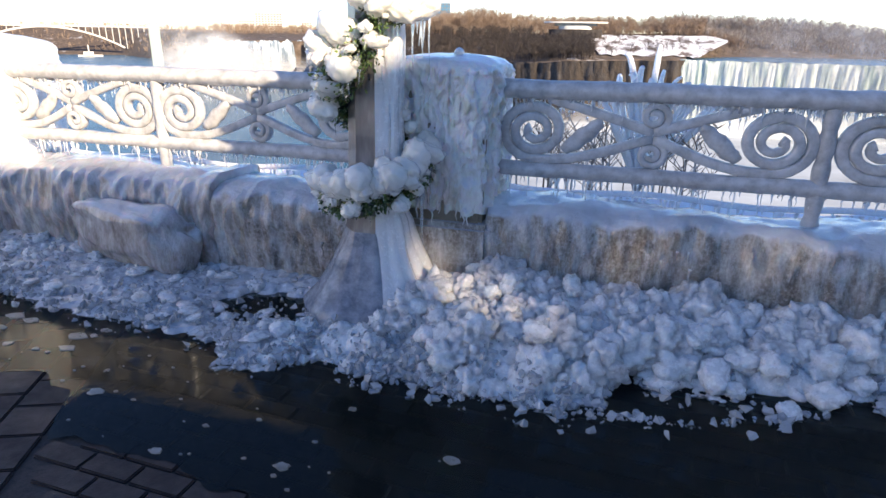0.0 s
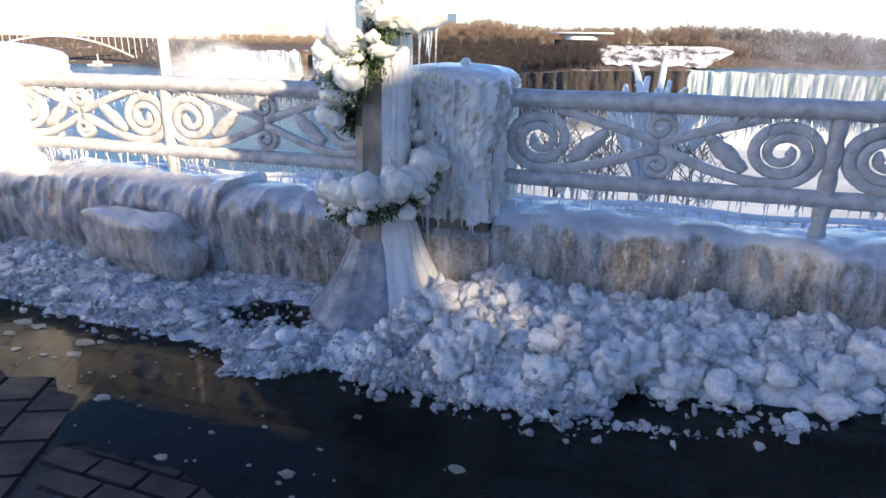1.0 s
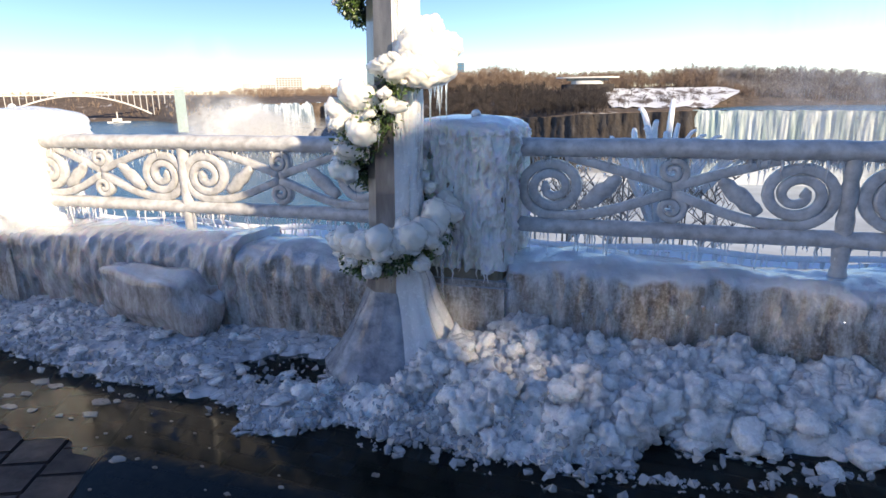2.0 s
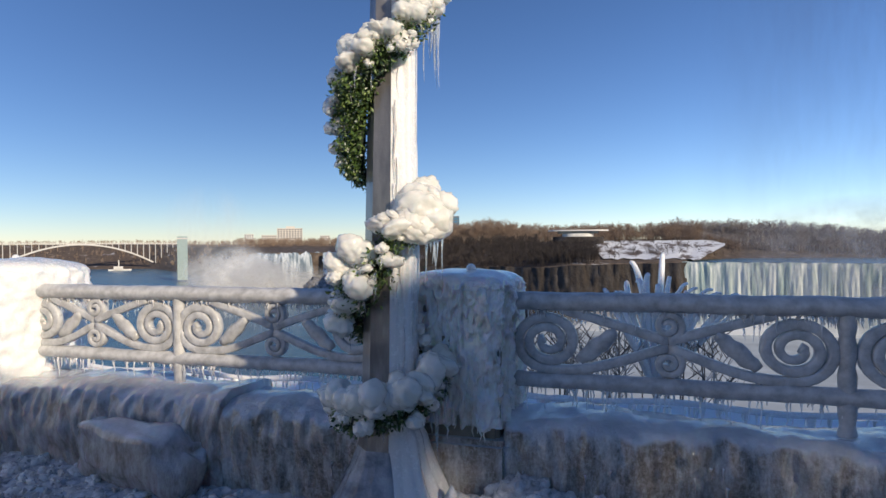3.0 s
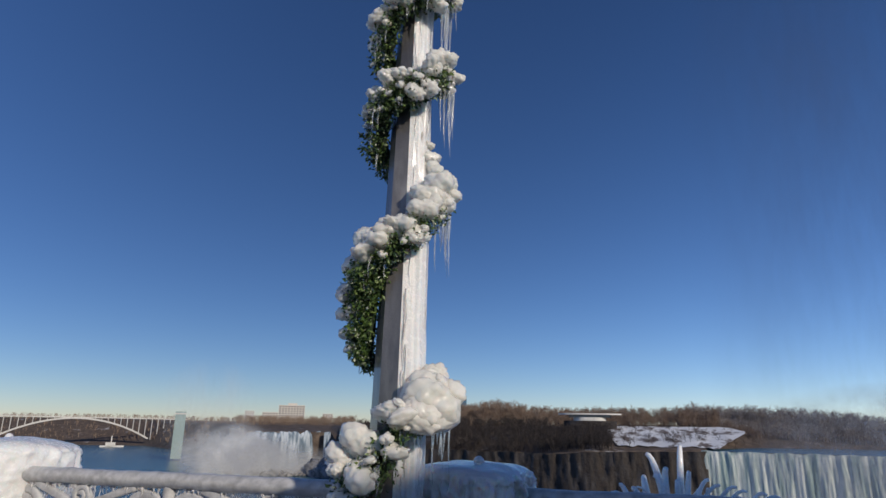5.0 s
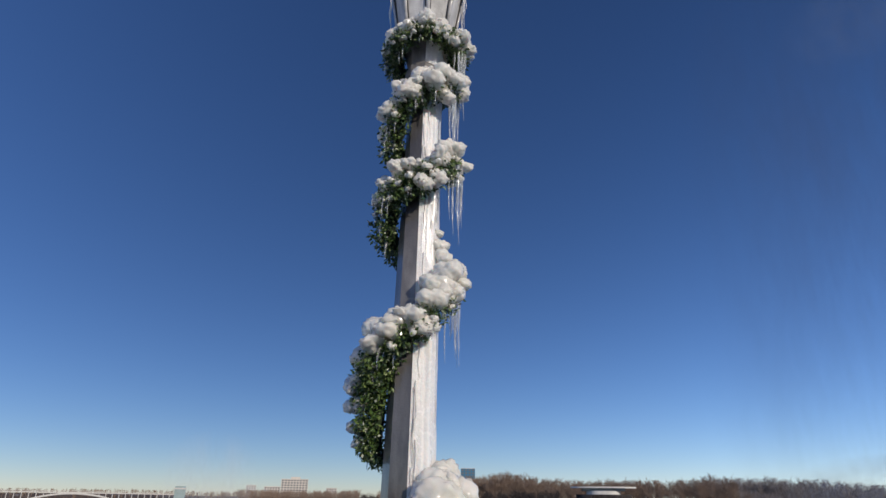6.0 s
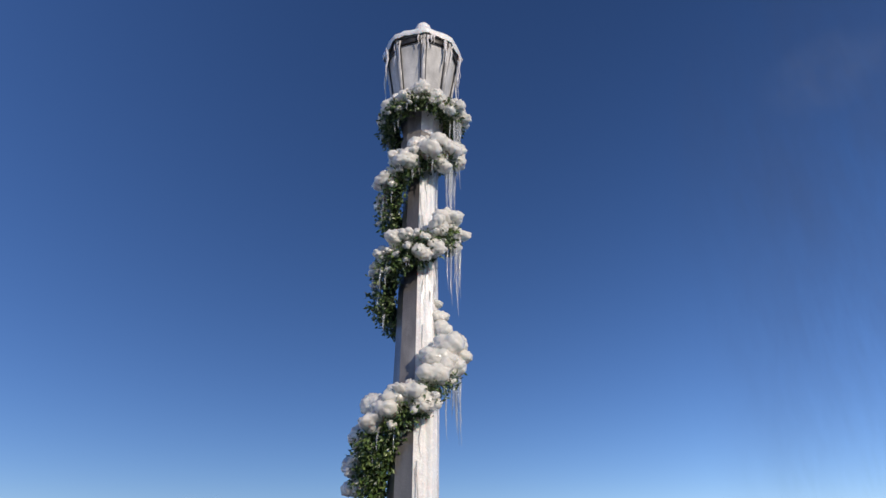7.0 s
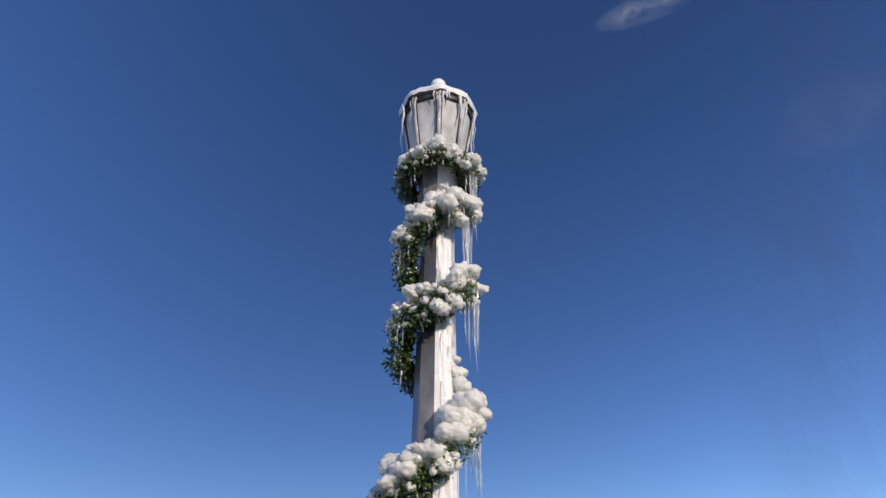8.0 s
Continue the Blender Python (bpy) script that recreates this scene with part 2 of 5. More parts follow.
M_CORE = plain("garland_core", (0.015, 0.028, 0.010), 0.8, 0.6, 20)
M_FOAM = plain("foam_and_floes", (0.48, 0.54, 0.58), 0.7, 0.62, 0.05)
M_ROCK = plain("snowy_rock", (0.42, 0.41, 0.41), 0.85, 0.12, 0.22)
M_CONCRETE = plain("pale_concrete", (0.62, 0.60, 0.56), 0.7)
M_TOWER = plain("green_steel", (0.26, 0.36, 0.35), 0.5)
M_BRICKFAR = plain("tan_facade", (0.66, 0.60, 0.53), 0.7)
M_WINDOW = plain("dark_window", (0.16, 0.18, 0.20), 0.15)
M_BLUE = plain("blue_glass", (0.07, 0.20, 0.32), 0.12)
M_ROOF = plain("pale_roof", (0.72, 0.70, 0.66), 0.6)
M_SHADE_CASTER = plain("shade_caster_render", (0.60, 0.57, 0.52), 0.8)
M_BOUNCE = plain("bounce_front", (0.70, 0.65, 0.58), 0.8)

M_BLACKIRON = plain("dark_iron", (0.05, 0.047, 0.045), 0.5, 0.5, 30)

# ---- mesh tools ----
def part(name, bm, material, parent=None, label="", smooth=True):
    """Links a bmesh as one mesh object, under a thing where one is given."""
    me = bpy.data.meshes.new(name)
    bm.to_mesh(me)
    bm.free()
    return from_mesh(name, me, material, parent, label, smooth)


def from_mesh(name, me, material, parent=None, label="", smooth=True):
    if not me.materials:
        me.materials.append(material)
    if smooth:
        me.polygons.foreach_set("use_smooth", [True] * len(me.polygons))
    ob = new(name, me)
    if parent:
        ob.parent = parent
        ob.matrix_parent_inverse = Matrix.Identity(4)
    if label:
        tagged(ob, label)
    return ob


def data_mesh(name, verts, faces):
    me = bpy.data.meshes.new(name)
    me.from_pydata([tuple(v) for v in verts], [], faces)
    me.update()
    return me


def thing(name, label, category, group="", kind=""):
    return tagged(new(name), label, category, group, kind)


def fractal(p, scale, octaves=3):
    v = Vector(p) * scale
    return sum(noise.noise(v * 2 ** k) / 2 ** k for k in range(octaves))


def sweep(bm, pts, half, up=None, sides=8, square=1.0, closed_ends=True):
    """A tube along pts; half: (a, b) radii across and along up, or a function of the way 0..1; square below 1 flattens its sides."""
    section = [(math.copysign(abs(math.cos(q)) ** square, math.cos(q)), math.copysign(abs(math.sin(q)) ** square, math.sin(q))) for q in ((k + 0.5) * math.tau / sides for k in range(sides))]
    pts = [Vector(p) for p in pts]
    rings = []
    n = len(pts)
    for i, p in enumerate(pts):
        d = (pts[min(i + 1, n - 1)] - pts[max(i - 1, 0)]).normalized()
        u = Vector(up) if up else (Vector((0, 0, 1)) if abs(d.z) < 0.9 else Vector((1, 0, 0)))
        s = d.cross(u).normalized()
        u = s.cross(d).normalized()
        a, b = half(i / max(n - 1, 1)) if callable(half) else half
        rings.append([bm.verts.new(p + s * a * c_ + u * b * s_) for c_, s_ in section])
    for r, q in zip(rings, rings[1:]):
        for k in range(sides):
            bm.faces.new((r[k], r[(k + 1) % sides], q[(k + 1) % sides], q[k]))
    if closed_ends:
        bm.faces.new(rings[0][::-1])
        bm.faces.new(rings[-1])


def icicle(bm, p, length, r, sides=6, sway=0.0):
    """A hanging, slightly crooked icicle whose root is at p."""
    p = Vector(p)
    k = max(3, min(9, int(length / 0.03)))
    ph = random.random() * 9
    pts = [p + Vector((sway * t * length + 0.004 * math.sin(ph + 9 * t), 0.004 * math.cos(ph + 7 * t), -length * t)) for t in (i / k for i in range(k + 1))]
    sweep(bm, pts, lambda t: (r * max(0.12, (1 - t) ** 0.8) * (1 + 0.18 * math.sin(ph + 30 * t * length / 0.1)),) * 2, (0, 1, 0), sides)


def box(bm, x0, x1, y0, y1, z0, z1, bevel=0.0):
    c = [bm.verts.new((x, y, z)) for z in (z0, z1) for y in (y0, y1) for x in (x0, x1)]
    fs = [bm.faces.new([c[i] for i in f]) for f in ((0, 2, 3, 1), (4, 5, 7, 6), (0, 1, 5, 4), (2, 6, 7, 3), (0, 4, 6, 2), (1, 3, 7, 5))]
    if bevel:
        bmesh.ops.bevel(bm, geom=list({e for f in fs for e in f.edges}), offset=bevel, segments=2, affect="EDGES")


def lump_mesh(name, seed, detail=2, lobes=6, reach=0.26, flat=0.0, grain=0.06):
    """A lump about 1 across: rounded lobes grown together, or with flat sides where flat is set."""
    rng = random.Random(seed)
    balls = []
    for k in range(lobes):
        d = Vector((rng.gauss(0, 1), rng.gauss(0, 1), rng.gauss(0, 1))).normalized()
        balls.append((d * reach * rng.uniform(0.5, 1.0), rng.uniform(0.20, 0.34)))
    balls.append((Vector((0, 0, 0)), 0.30))
    cuts = [(Vector((rng.gauss(0, 1), rng.gauss(0, 1), rng.gauss(0, 1))).normalized(), rng.uniform(0.26, 0.4)) for k in range(7)]
    bm = bmesh.new()
    bmesh.ops.create_icosphere(bm, subdivisions=detail, radius=0.5)
    off = Vector((seed * 3.7, seed * 1.3, seed * 7.9))
    for v in bm.verts:
        n = v.co.normalized()
        r = 0.0
        for c, q in balls:
            b = c.dot(n)
            h = q * q - c.length_squared + b * b
            if h > 0:
                r = max(r, b + math.sqrt(h))
        r *= 1 + grain * fractal(n + off, 3.2, 3)
        if flat:
            for d, q in cuts:
                if d.dot(n) > 0.05:
                    r = min(r, q / d.dot(n) * (2 - flat))
        v.co = n * r
    me = bpy.data.meshes.new(name)
    bm.to_mesh(me)
    bm.free()
    return me


# ---- land, gorge and river ----
WATER = -52.0
# azimuth: foot of the far bank, cliff top and its level, rim and its level, inner bank and its level
BANK = [
    (-95, 1750, 1760, -45, 1900, 2, 1960, 3),
    (-54, 1700, 1720, -45, 1880, 2, 1950, 3),
    (-43, 1550, 1580, -45, 1750, 1, 1820, 3),
    (-38, 1100, 1110, -40, 1250, -6, 1320, -3),
    (-36, 756, 758, -8.6, 900, -7.5, 980, -3),
    (-28, 741, 743, -9.2, 900, -7.5, 980, -3),
    (-26.5, 600, 615, -33, 680, -5, 740, -2),
    (-20, 470, 485, -28, 570, 0, 640, 2),
    (-6, 425, 428, -15, 520, -1, 590, 2),
    (3.2, 428, 430, -13.2, 560, 0.5, 620, 2),
    (4.0, 430, 432, -12.9, 462, -12.5, 570, 0.5),
    (8.0, 430, 432, -13.0, 540, -12.4, 620, 0),
    (17.5, 430, 432, -13.2, 575, -12.4, 650, -2),
    (95, 430, 432, -13.2, 575, -12.4, 650, -2),
]


def bank(az):
    cols = np.array(BANK, float)
    return [float(np.interp(az, cols[:, 0], cols[:, k])) for k in range(1, 8)]


def land_z(az, r):
    dw, dc, zc, dr, zr, db, zb = bank(az)
    return float(np.interp(r, [dw, dc, dr, db, 4600], [-53, zc, zr, zb, zb + 6]))


def spot(az, r, z=None):
    a = radians(az)
    return Vector((r * math.sin(a), r * math.cos(a), land_z(az, r) if z is None else z))


def build_land():
    azs = [a / 2 for a in range(-150, 151)] + list(range(80, 286, 5))
    verts, faces, rows = [(0, 0, G - 0.06)], [], None
    for az in azs:
        a = radians(az)
        s, c = math.sin(a), math.cos(a)
        front = c > 0.05
        edge = 6.5 / c if front else 120
        edge = min(edge, 120)
        dw, dc, zc, dr, zr, db, zb = bank(max(-95, min(95, az)))
        col = []
        if front and az < 90:
            nodes = [(edge * 0.5, G - 0.06), (edge, G - 0.25)] + [(edge + 55 * k / 7, G - 0.25 - 53 * k / 7) for k in range(1, 8)]
            nodes += [(edge + 55 + (dw - edge - 55) * k / 4, -53.5) for k in range(1, 5)]
            nodes += [(dw + (dc - dw) * k / 4, -53 + (zc + 53) * k / 4) for k in range(1, 5)]
            nodes += [(dc + (dr - dc) * k / 9, zc + (zr - zc) * k / 9) for k in range(1, 10)]
            nodes += [(dr + (db - dr) * k / 5, zr + (zb - zr) * k / 5) for k in range(1, 6)]
            nodes += [(db + (4600 - db) * (k / 6) ** 2, zb + 6 * k / 6) for k in range(1, 7)]
        else:
            k0 = 2 + 7 + 4 + 4 + 9 + 5 + 6
            nodes = [(4600 * ((k + 1) / k0) ** 3, G - 0.06) for k in range(k0)]
        for r, z in nodes:
            rough = 0 if r < 8 else min(1.5, r * 0.002) * fractal((r * s, r * c, 0), 0.03, 3)
            calm = 3.5 < az < 90 and dc - 5 < r < dr + 5 or -36.2 < az < -27.8 and dc - 5 < r < dr
            verts.append((r * s, r * c, z + (0 if calm else rough)))
            col.append(len(verts) - 1)
        if rows:
            faces.append((0, rows[0], col[0]))
            for i in range(len(col) - 1):
                faces.append((rows[i], rows[i + 1], col[i + 1], col[i]))
        else:
            first = col
        rows = col
    faces.append((0, rows[0], first[0]))
    for i in range(len(first) - 1):
        faces.append((rows[i], rows[i + 1], first[i + 1], first[i]))
    faces = [f[::-1] for f in faces]
    tagged(from_mesh("ground", data_mesh("ground", verts, faces), M_LAND), "brown winter land with snow patches falling into a gorge", "ground", kind="structure")


build_land()

verts, faces = [], []
for r in (60, 400, 1100, 2500):
    for az in range(-84, 85, 4):
        verts.append(tuple(spot(az, r, WATER)))
n = len(range(-84, 85, 4))
for i in range(3):
    for k in range(n - 1):
        faces.append((i * n + k, i * n + k + 1, (i + 1) * n + k + 1, (i + 1) * n + k)[::-1])
tagged(from_mesh("water", data_mesh("water", verts, faces), M_RIVER), "blue-green river at the bottom of the gorge", "river", kind="structure")
# upper river above the far brink
verts, faces = [], []
azs = [4 + k * 1.0 for k in range(0, 60)]
for az in azs:
    for r in (431, 470, 590):
        verts.append(tuple(spot(az, r, -12.45)))
for k in range(len(azs) - 1):
    for i in range(2):
        faces.append((k * 3 + i, k * 3 + i + 1, k * 3 + i + 4, k * 3 + i + 3)[::-1])
tagged(from_mesh("upper_river", data_mesh("upper_river", verts, faces), M_RIVER), "dark blue river running to the brink", "river", kind="structure")


def waterfall(name, az0, az1, radius, top, label, bow=0.0, step=0.08, mat=M_FALL, ragged=0.9):
    verts, faces, prev = [], [], None
    k = 0
    az = az0
    while az <= az1:
        f = (az - az0) / (az1 - az0)
        r = radius - bow * math.sin(math.pi * f)
        fold = 1.6 * fractal((az * 1.7, 3.1, 0), 1.0, 4)
        col = []
        for j in range(13):
            h = j / 12
            out = 5.0 * h ** 0.5 + fold * (0.3 + h) + 0.8 * fractal((az * 3, h * 2, 7), 1.0, 2)
            z = top + 0.25 - (top - WATER + 1) * h ** 1.3 + ragged * fractal((az * 0.9 * (1 if ragged < 1 else 2.2), 1, 1), 1, 4) * (1 - h) - (9 * max(0, 1 - f / 0.16) ** 2 if ragged > 1 else 0)
            verts.append(tuple(spot(az, r - out, z)))
            col.append(len(verts) - 1)
        if prev:
            for j in range(12):
                faces.append((prev[j], prev[j + 1], col[j + 1], col[j]))
        prev = col
        az += step
    tagged(from_mesh(name, data_mesh(name, verts, faces), mat), label, "waterfall")


waterfall("waterfall", -35.6, -28.9, 752, -9.4, "wide white waterfall dropping over a far straight cliff", 14, 0.05, M_SHADED_FALL, 2.6)
waterfall("waterfall", -28.6, -28.0, 736, -9.0, "narrow ribbon of white water beside the wide fall", 0, 0.05, M_SHADED_FALL)
waterfall("waterfall", 3.5, 40, 431, -12.6, "green and white curtain of a broad curved waterfall", 6)

# cliff of the wooded island
verts, faces, prev = [], [], None
az = -27.0
while az <= 3.9:
    dw, dc, zc, dr, zr, db, zb = bank(az)
    zc = max(zc, -17 + 1.5 * fractal((az, 0, 0), 0.7, 3))
    col = []
    for j in range(9):
        h = j / 8
        r = dc - 3 - 8 * h + 3.5 * fractal((az * 1.4, h * 2.5, 0), 1.0, 4)
        verts.append(tuple(spot(az, r, zc + 0.5 - (zc + 53) * h)))
        col.append(len(verts) - 1)
    if prev:
        for j in range(8):
            faces.append((prev[j], prev[j + 1], col[j + 1], col[j]))
    prev = col
    az += 0.15
tagged(from_mesh("cliff", data_mesh("cliff", verts, faces), M_CLIFF), "dark brown rock cliff streaked with ice", "cliff", kind="structure")

# open snow field on the island
verts, faces, prev = [], [], None
az = -4.6
while az <= 6.9:
    f = (az + 4.6) / 11.5
    near = float(np.interp(f, [0, 0.06, 0.13, 0.82, 1], [548, 505, 450, 447, 525])) + 6 * fractal((az, 0, 4), 1.6, 4)
    far_ = float(np.interp(f, [0, 0.08, 0.9, 1], [545, 560, 562, 540]))
    col = []
    for j in range(9):
        r = near + (far_ - near) * j / 8
        verts.append(tuple(spot(az, r, max(land_z(az, r), float(np.interp(r, [445, 480, 520, 562], [-12.6, -8.5, -4.0, 1.3]))) + 0.7 + 0.5 * fractal((r * 0.05, az, 0), 1, 3))))
        col.append(len(verts) - 1)
    if prev:
        for j in range(8):
            faces.append((prev[j], prev[j + 1], col[j + 1], col[j])[::-1])
    prev = col
    az += 0.25
tagged(from_mesh("snow_field", data_mesh("snow_field", verts, faces), M_FIELD), "open sloping field under snow", "snow field", kind="structure")


def bare_tree(verts, faces, base, h, spread=0.5, limbs=16, twigs=3, thick=1.0):
    """A leafless tree of thin three-sided limbs."""
    def limb(p, q, r0, r1):
        d = (q - p).normalized()
        s = d.cross(Vector((0.3, 0.9, 0.2))).normalized()
        u = d.cross(s)
        i = len(verts)
        for c, r in ((p, r0), (q, r1)):
            for k in range(3):
                verts.append(tuple(c + s * r * math.cos(k * 2.094) + u * r * math.sin(k * 2.094)))
        for k in range(3):
            faces.append((i + k, i + (k + 1) % 3, i + 3 + (k + 1) % 3, i + 3 + k))
    top = base + Vector((random.uniform(-0.06, 0.06) * h, random.uniform(-0.06, 0.06) * h, h))
    limb(base - Vector((0, 0, 0.5)), top, 0.025 * h * thick, 0.006 * h * thick)
    for k in range(limbs):
        f = random.uniform(0.25, 0.95)
        p = base.lerp(top, f)
        a = random.random() * math.tau
        ln = h * spread * random.uniform(0.35, 0.8) * (1.15 - f * 0.7)
        q = p + Vector((math.cos(a) * ln * 0.7, math.sin(a) * ln * 0.7, ln * random.uniform(0.45, 0.9)))
        limb(p, q, 0.010 * h * thick, 0.005 * h * thick)
        for j in range(twigs):
            g = p.lerp(q, random.uniform(0.4, 1.0))
            b = random.random() * math.tau
            tl = ln * random.uniform(0.35, 0.6)
            limb(g, g + Vector((math.cos(b) * tl * 0.6, math.sin(b) * tl * 0.6, tl * random.uniform(0.3, 0.9))), 0.007 * h * thick, 0.004 * h * thick)


def woods(name, count, az0, az1, pick, height, material, label, limbs=14, twigs=3, thick=1.0, spread=0.5):
    verts, faces = [], []
    for k in range(count):
        az = random.uniform(az0, az1)
        r = pick(az)
        h = height(az) * random.uniform(0.45, 1.12)
        bare_tree(verts, faces, spot(az, r), h, spread, limbs, twigs, thick)
    tagged(from_mesh(name, data_mesh(name, verts, faces), material, smooth=False), label, "trees", kind="stuff")


U = random.uniform
woods("far_woods", 700, -62, -36, lambda az: bank(az)[5] * U(0.99, 1.06), lambda az: 11, M_TWIG, "low bare brown wood along the far bank", 12, 3, 1.3, 0.9)
woods("far_woods", 520, -36, -26, lambda az: U(985, 1100), lambda az: 12, M_TWIG, "bare brown trees behind the far falls", 12, 3, 1.1, 0.9)
woods("bank_brush", 500, -62, -38, lambda az: U(bank(az)[1], bank(az)[3]), lambda az: 9, M_TWIG, "brown scrub on the slope of the far bank", 8, 2, 2.2, 0.9)
woods("island_woods", 1900, -24.5, 5.0, lambda az: U(572, 690), lambda az: float(np.interp(az, [-24, -19, -13, -10, -7, 3], [10, 14, 20, 15, 14, 15])), M_TWIG, "bare brown wood on the island", 18, 4, 0.75, 0.62)
woods("island_woods", 1300, 2.5, 24, lambda az: U(630, 720), lambda az: float(np.interp(az, [3, 9, 13, 18], [19, 18, 16, 11])), M_RIMETWIG, "wood white with frozen spray", 18, 4, 0.75, 0.62)
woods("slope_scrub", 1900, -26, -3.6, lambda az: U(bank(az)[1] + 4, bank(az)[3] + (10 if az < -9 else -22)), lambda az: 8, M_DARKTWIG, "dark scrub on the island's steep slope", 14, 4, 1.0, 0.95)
woods("slope_scrub", 800, 4.6, 24, lambda az: U(578, 650), lambda az: 8, M_RIMETWIG, "scrub white with rime above the brink", 12, 3, 1.4, 0.9)

woods("wood_edge", 600, -24, 8, lambda az: U(566, 580), lambda az: 7, M_TWIG, "low brown thicket along the foot of the wood", 14, 3, 1.0, 1.0)
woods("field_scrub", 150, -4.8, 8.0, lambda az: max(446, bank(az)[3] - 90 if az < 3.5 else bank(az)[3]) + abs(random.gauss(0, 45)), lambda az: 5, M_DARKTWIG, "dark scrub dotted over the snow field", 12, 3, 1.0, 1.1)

# ---- far buildings ----
def at(az, r, z):
    """A frame at that bearing whose x runs across the view, and whose y points away."""
    return Matrix.Translation(spot(az, r, z)) @ Matrix.Rotation(-radians(az), 4, "Z")


def arch_bridge():
    b = thing("arch_bridge", "long white steel arch bridge over the gorge", "bridge")
    p0, p1 = spot(-60.5, 1560, 8.5), spot(-40.3, 1560, 4.2)
    span = p1 - p0
    up = Vector((0, 0, 1))
    bm = bmesh.new()
    sweep(bm, [p0 + span * (k / 20) for k in range(21)], (5, 1.5), up, 4)
    part("deck", bm, M_CONCRETE, b, smooth=False)
    bm = bmesh.new()
    sweep(bm, [p0 + span * (k / 20) + up * 3 for k in range(21)], (0.5, 0.5), up, 4)
    part("parapet", bm, M_CONCRETE, b, smooth=False)
    a0, a1 = 0.362, 0.878
    def arch_z(f):
        g = (f - a0) / (a1 - a0)
        return -37 + 41 * (1 - (2 * g - 1) ** 2)
    for off in (-4, 4):
        side = span.normalized().cross(up) * off
        bm = bmesh.new()
        sweep(bm, [(p0 + span * f + side).xy.to_3d() + up * arch_z(f) for f in (a0 + (a1 - a0) * k / 32 for k in range(33))], (1.4, 2.3), up, 4)
        part("arch_rib", bm, M_CONCRETE, b, smooth=False)
    for k in range(44):
        f = 0.01 + k * 0.0225
        base = arch_z(f) if a0 < f < a1 else land_z(-60.5 + 20.2 * f, 1560) if f > a1 else -40
        foot = (p0 + span * f).xy.to_3d() + up * base
        head = p0 + span * f
        if head.z - foot.z > 2:
            bm = bmesh.new()
            sweep(bm, [foot, head], (0.9, 3.5), span.cross(up), 4)
            part("column", bm, M_CONCRETE, b, smooth=False)


arch_bridge()


def block_building(name, az, r, w, h, d, z, storeys, bays, wall, label, roof_box=True):
    b = thing(name, label, "building")
    b.matrix_world = at(az, r, z)
    bm = bmesh.new()
    box(bm, -w / 2, w / 2, 0, d, -6, h)
    part("wall", bm, wall, b, smooth=False)
    bm = bmesh.new()
    box(bm, -w / 2 - 0.4, w / 2 + 0.4, -0.4, d + 0.4, h, h + 0.8)
    part("roof", bm, M_ROOF, b, smooth=False)
    if roof_box:
        bm = bmesh.new()
        box(bm, -w * 0.15, w * 0.2, d * 0.2, d * 0.7, h + 0.8, h + 5)
        part("roof_plant", bm, wall, b, smooth=False)
    me = None
    for i in range(storeys):
        for k in range(bays):
            if me is None:
                bm = bmesh.new()
                box(bm, -w / bays * 0.32, w / bays * 0.32, -0.25, 0.1, -h / storeys * 0.28, h / storeys * 0.28)
                me = bpy.data.meshes.new("window")
                bm.to_mesh(me)
                bm.free()
            win = from_mesh("window", me, M_WINDOW, b, smooth=False)
            win.location = (-w / 2 + w * (k + 0.5) / bays, 0, h * (i + 0.5) / storeys)


block_building("apartment_building", -31.5, 1500, 58, 30, 20, 8, 6, 9, M_BRICKFAR, "tan slab building beyond the far falls")
block_building("office_building", -33.3, 1500, 34, 14, 20, 8, 3, 6, M_BRICKFAR, "low tan building beside the slab", False)
block_building("hotel", -35.0, 1600, 22, 17, 16, 9, 4, 4, M_ROOF, "small pale building above the far wood", False)
block_building("hotel", -28.4, 1700, 26, 14, 16, 9, 3, 4, M_BRICKFAR, "small tan building above the far wood", False)
block_building("glass_tower", -16.7, 1300, 28, 52, 24, 5, 9, 4, M_BLUE, "blue glass tower behind the island's wood", False)
block_building("brick_building", -18.0, 1290, 40, 26, 20, 5, 4, 5, plain("orange_brick", (0.42, 0.20, 0.11), 0.8), "orange brick building behind the trees", False)

tower = thing("observation_tower", "green steel observation tower at the gorge's edge", "tower")
tower.matrix_world = at(-40.45, 980, -50)
bm = bmesh.new()
box(bm, -7, 7, 0, 10, 0, 64)
part("shaft", bm, M_TOWER, tower, smooth=False)
bm = bmesh.new()
box(bm, -7.6, 7.6, -0.6, 10.6, 60, 62)
part("walkway", bm, M_CONCRETE, tower, smooth=False)

# round-fronted lookout building on the island
lookout = thing("lookout_building", "low pale building with a wide flat roof on the island", "building")
lookout.matrix_world = at(-5.3, 535, 0)
for nm, w, d, z0, z1, mat in (("roof", 25, 12, 10.3, 11.3, M_ROOF), ("glazing", 17, 9, 8.2, 10.3, M_WINDOW), ("wall", 13, 10, 5.6, 8.2, M_ROOF), ("terrace", 21, 13, -1.5, 5.6, M_CLIFF)):
    bm = bmesh.new()
    ring = [(w * math.copysign(abs(math.cos(a)) ** 0.7, math.cos(a)), d * math.sin(a)) for a in (k * math.tau / 32 for k in range(32))]
    lo = [bm.verts.new((x, y, z0)) for x, y in ring]
    hi = [bm.verts.new((x, y, z1)) for x, y in ring]
    bm.faces.new(lo[::-1]), bm.faces.new(hi)
    for k in range(32):
        bm.faces.new((lo[k], lo[(k + 1) % 32], hi[(k + 1) % 32], hi[k]))
    part(nm, bm, mat, lookout, smooth=False)

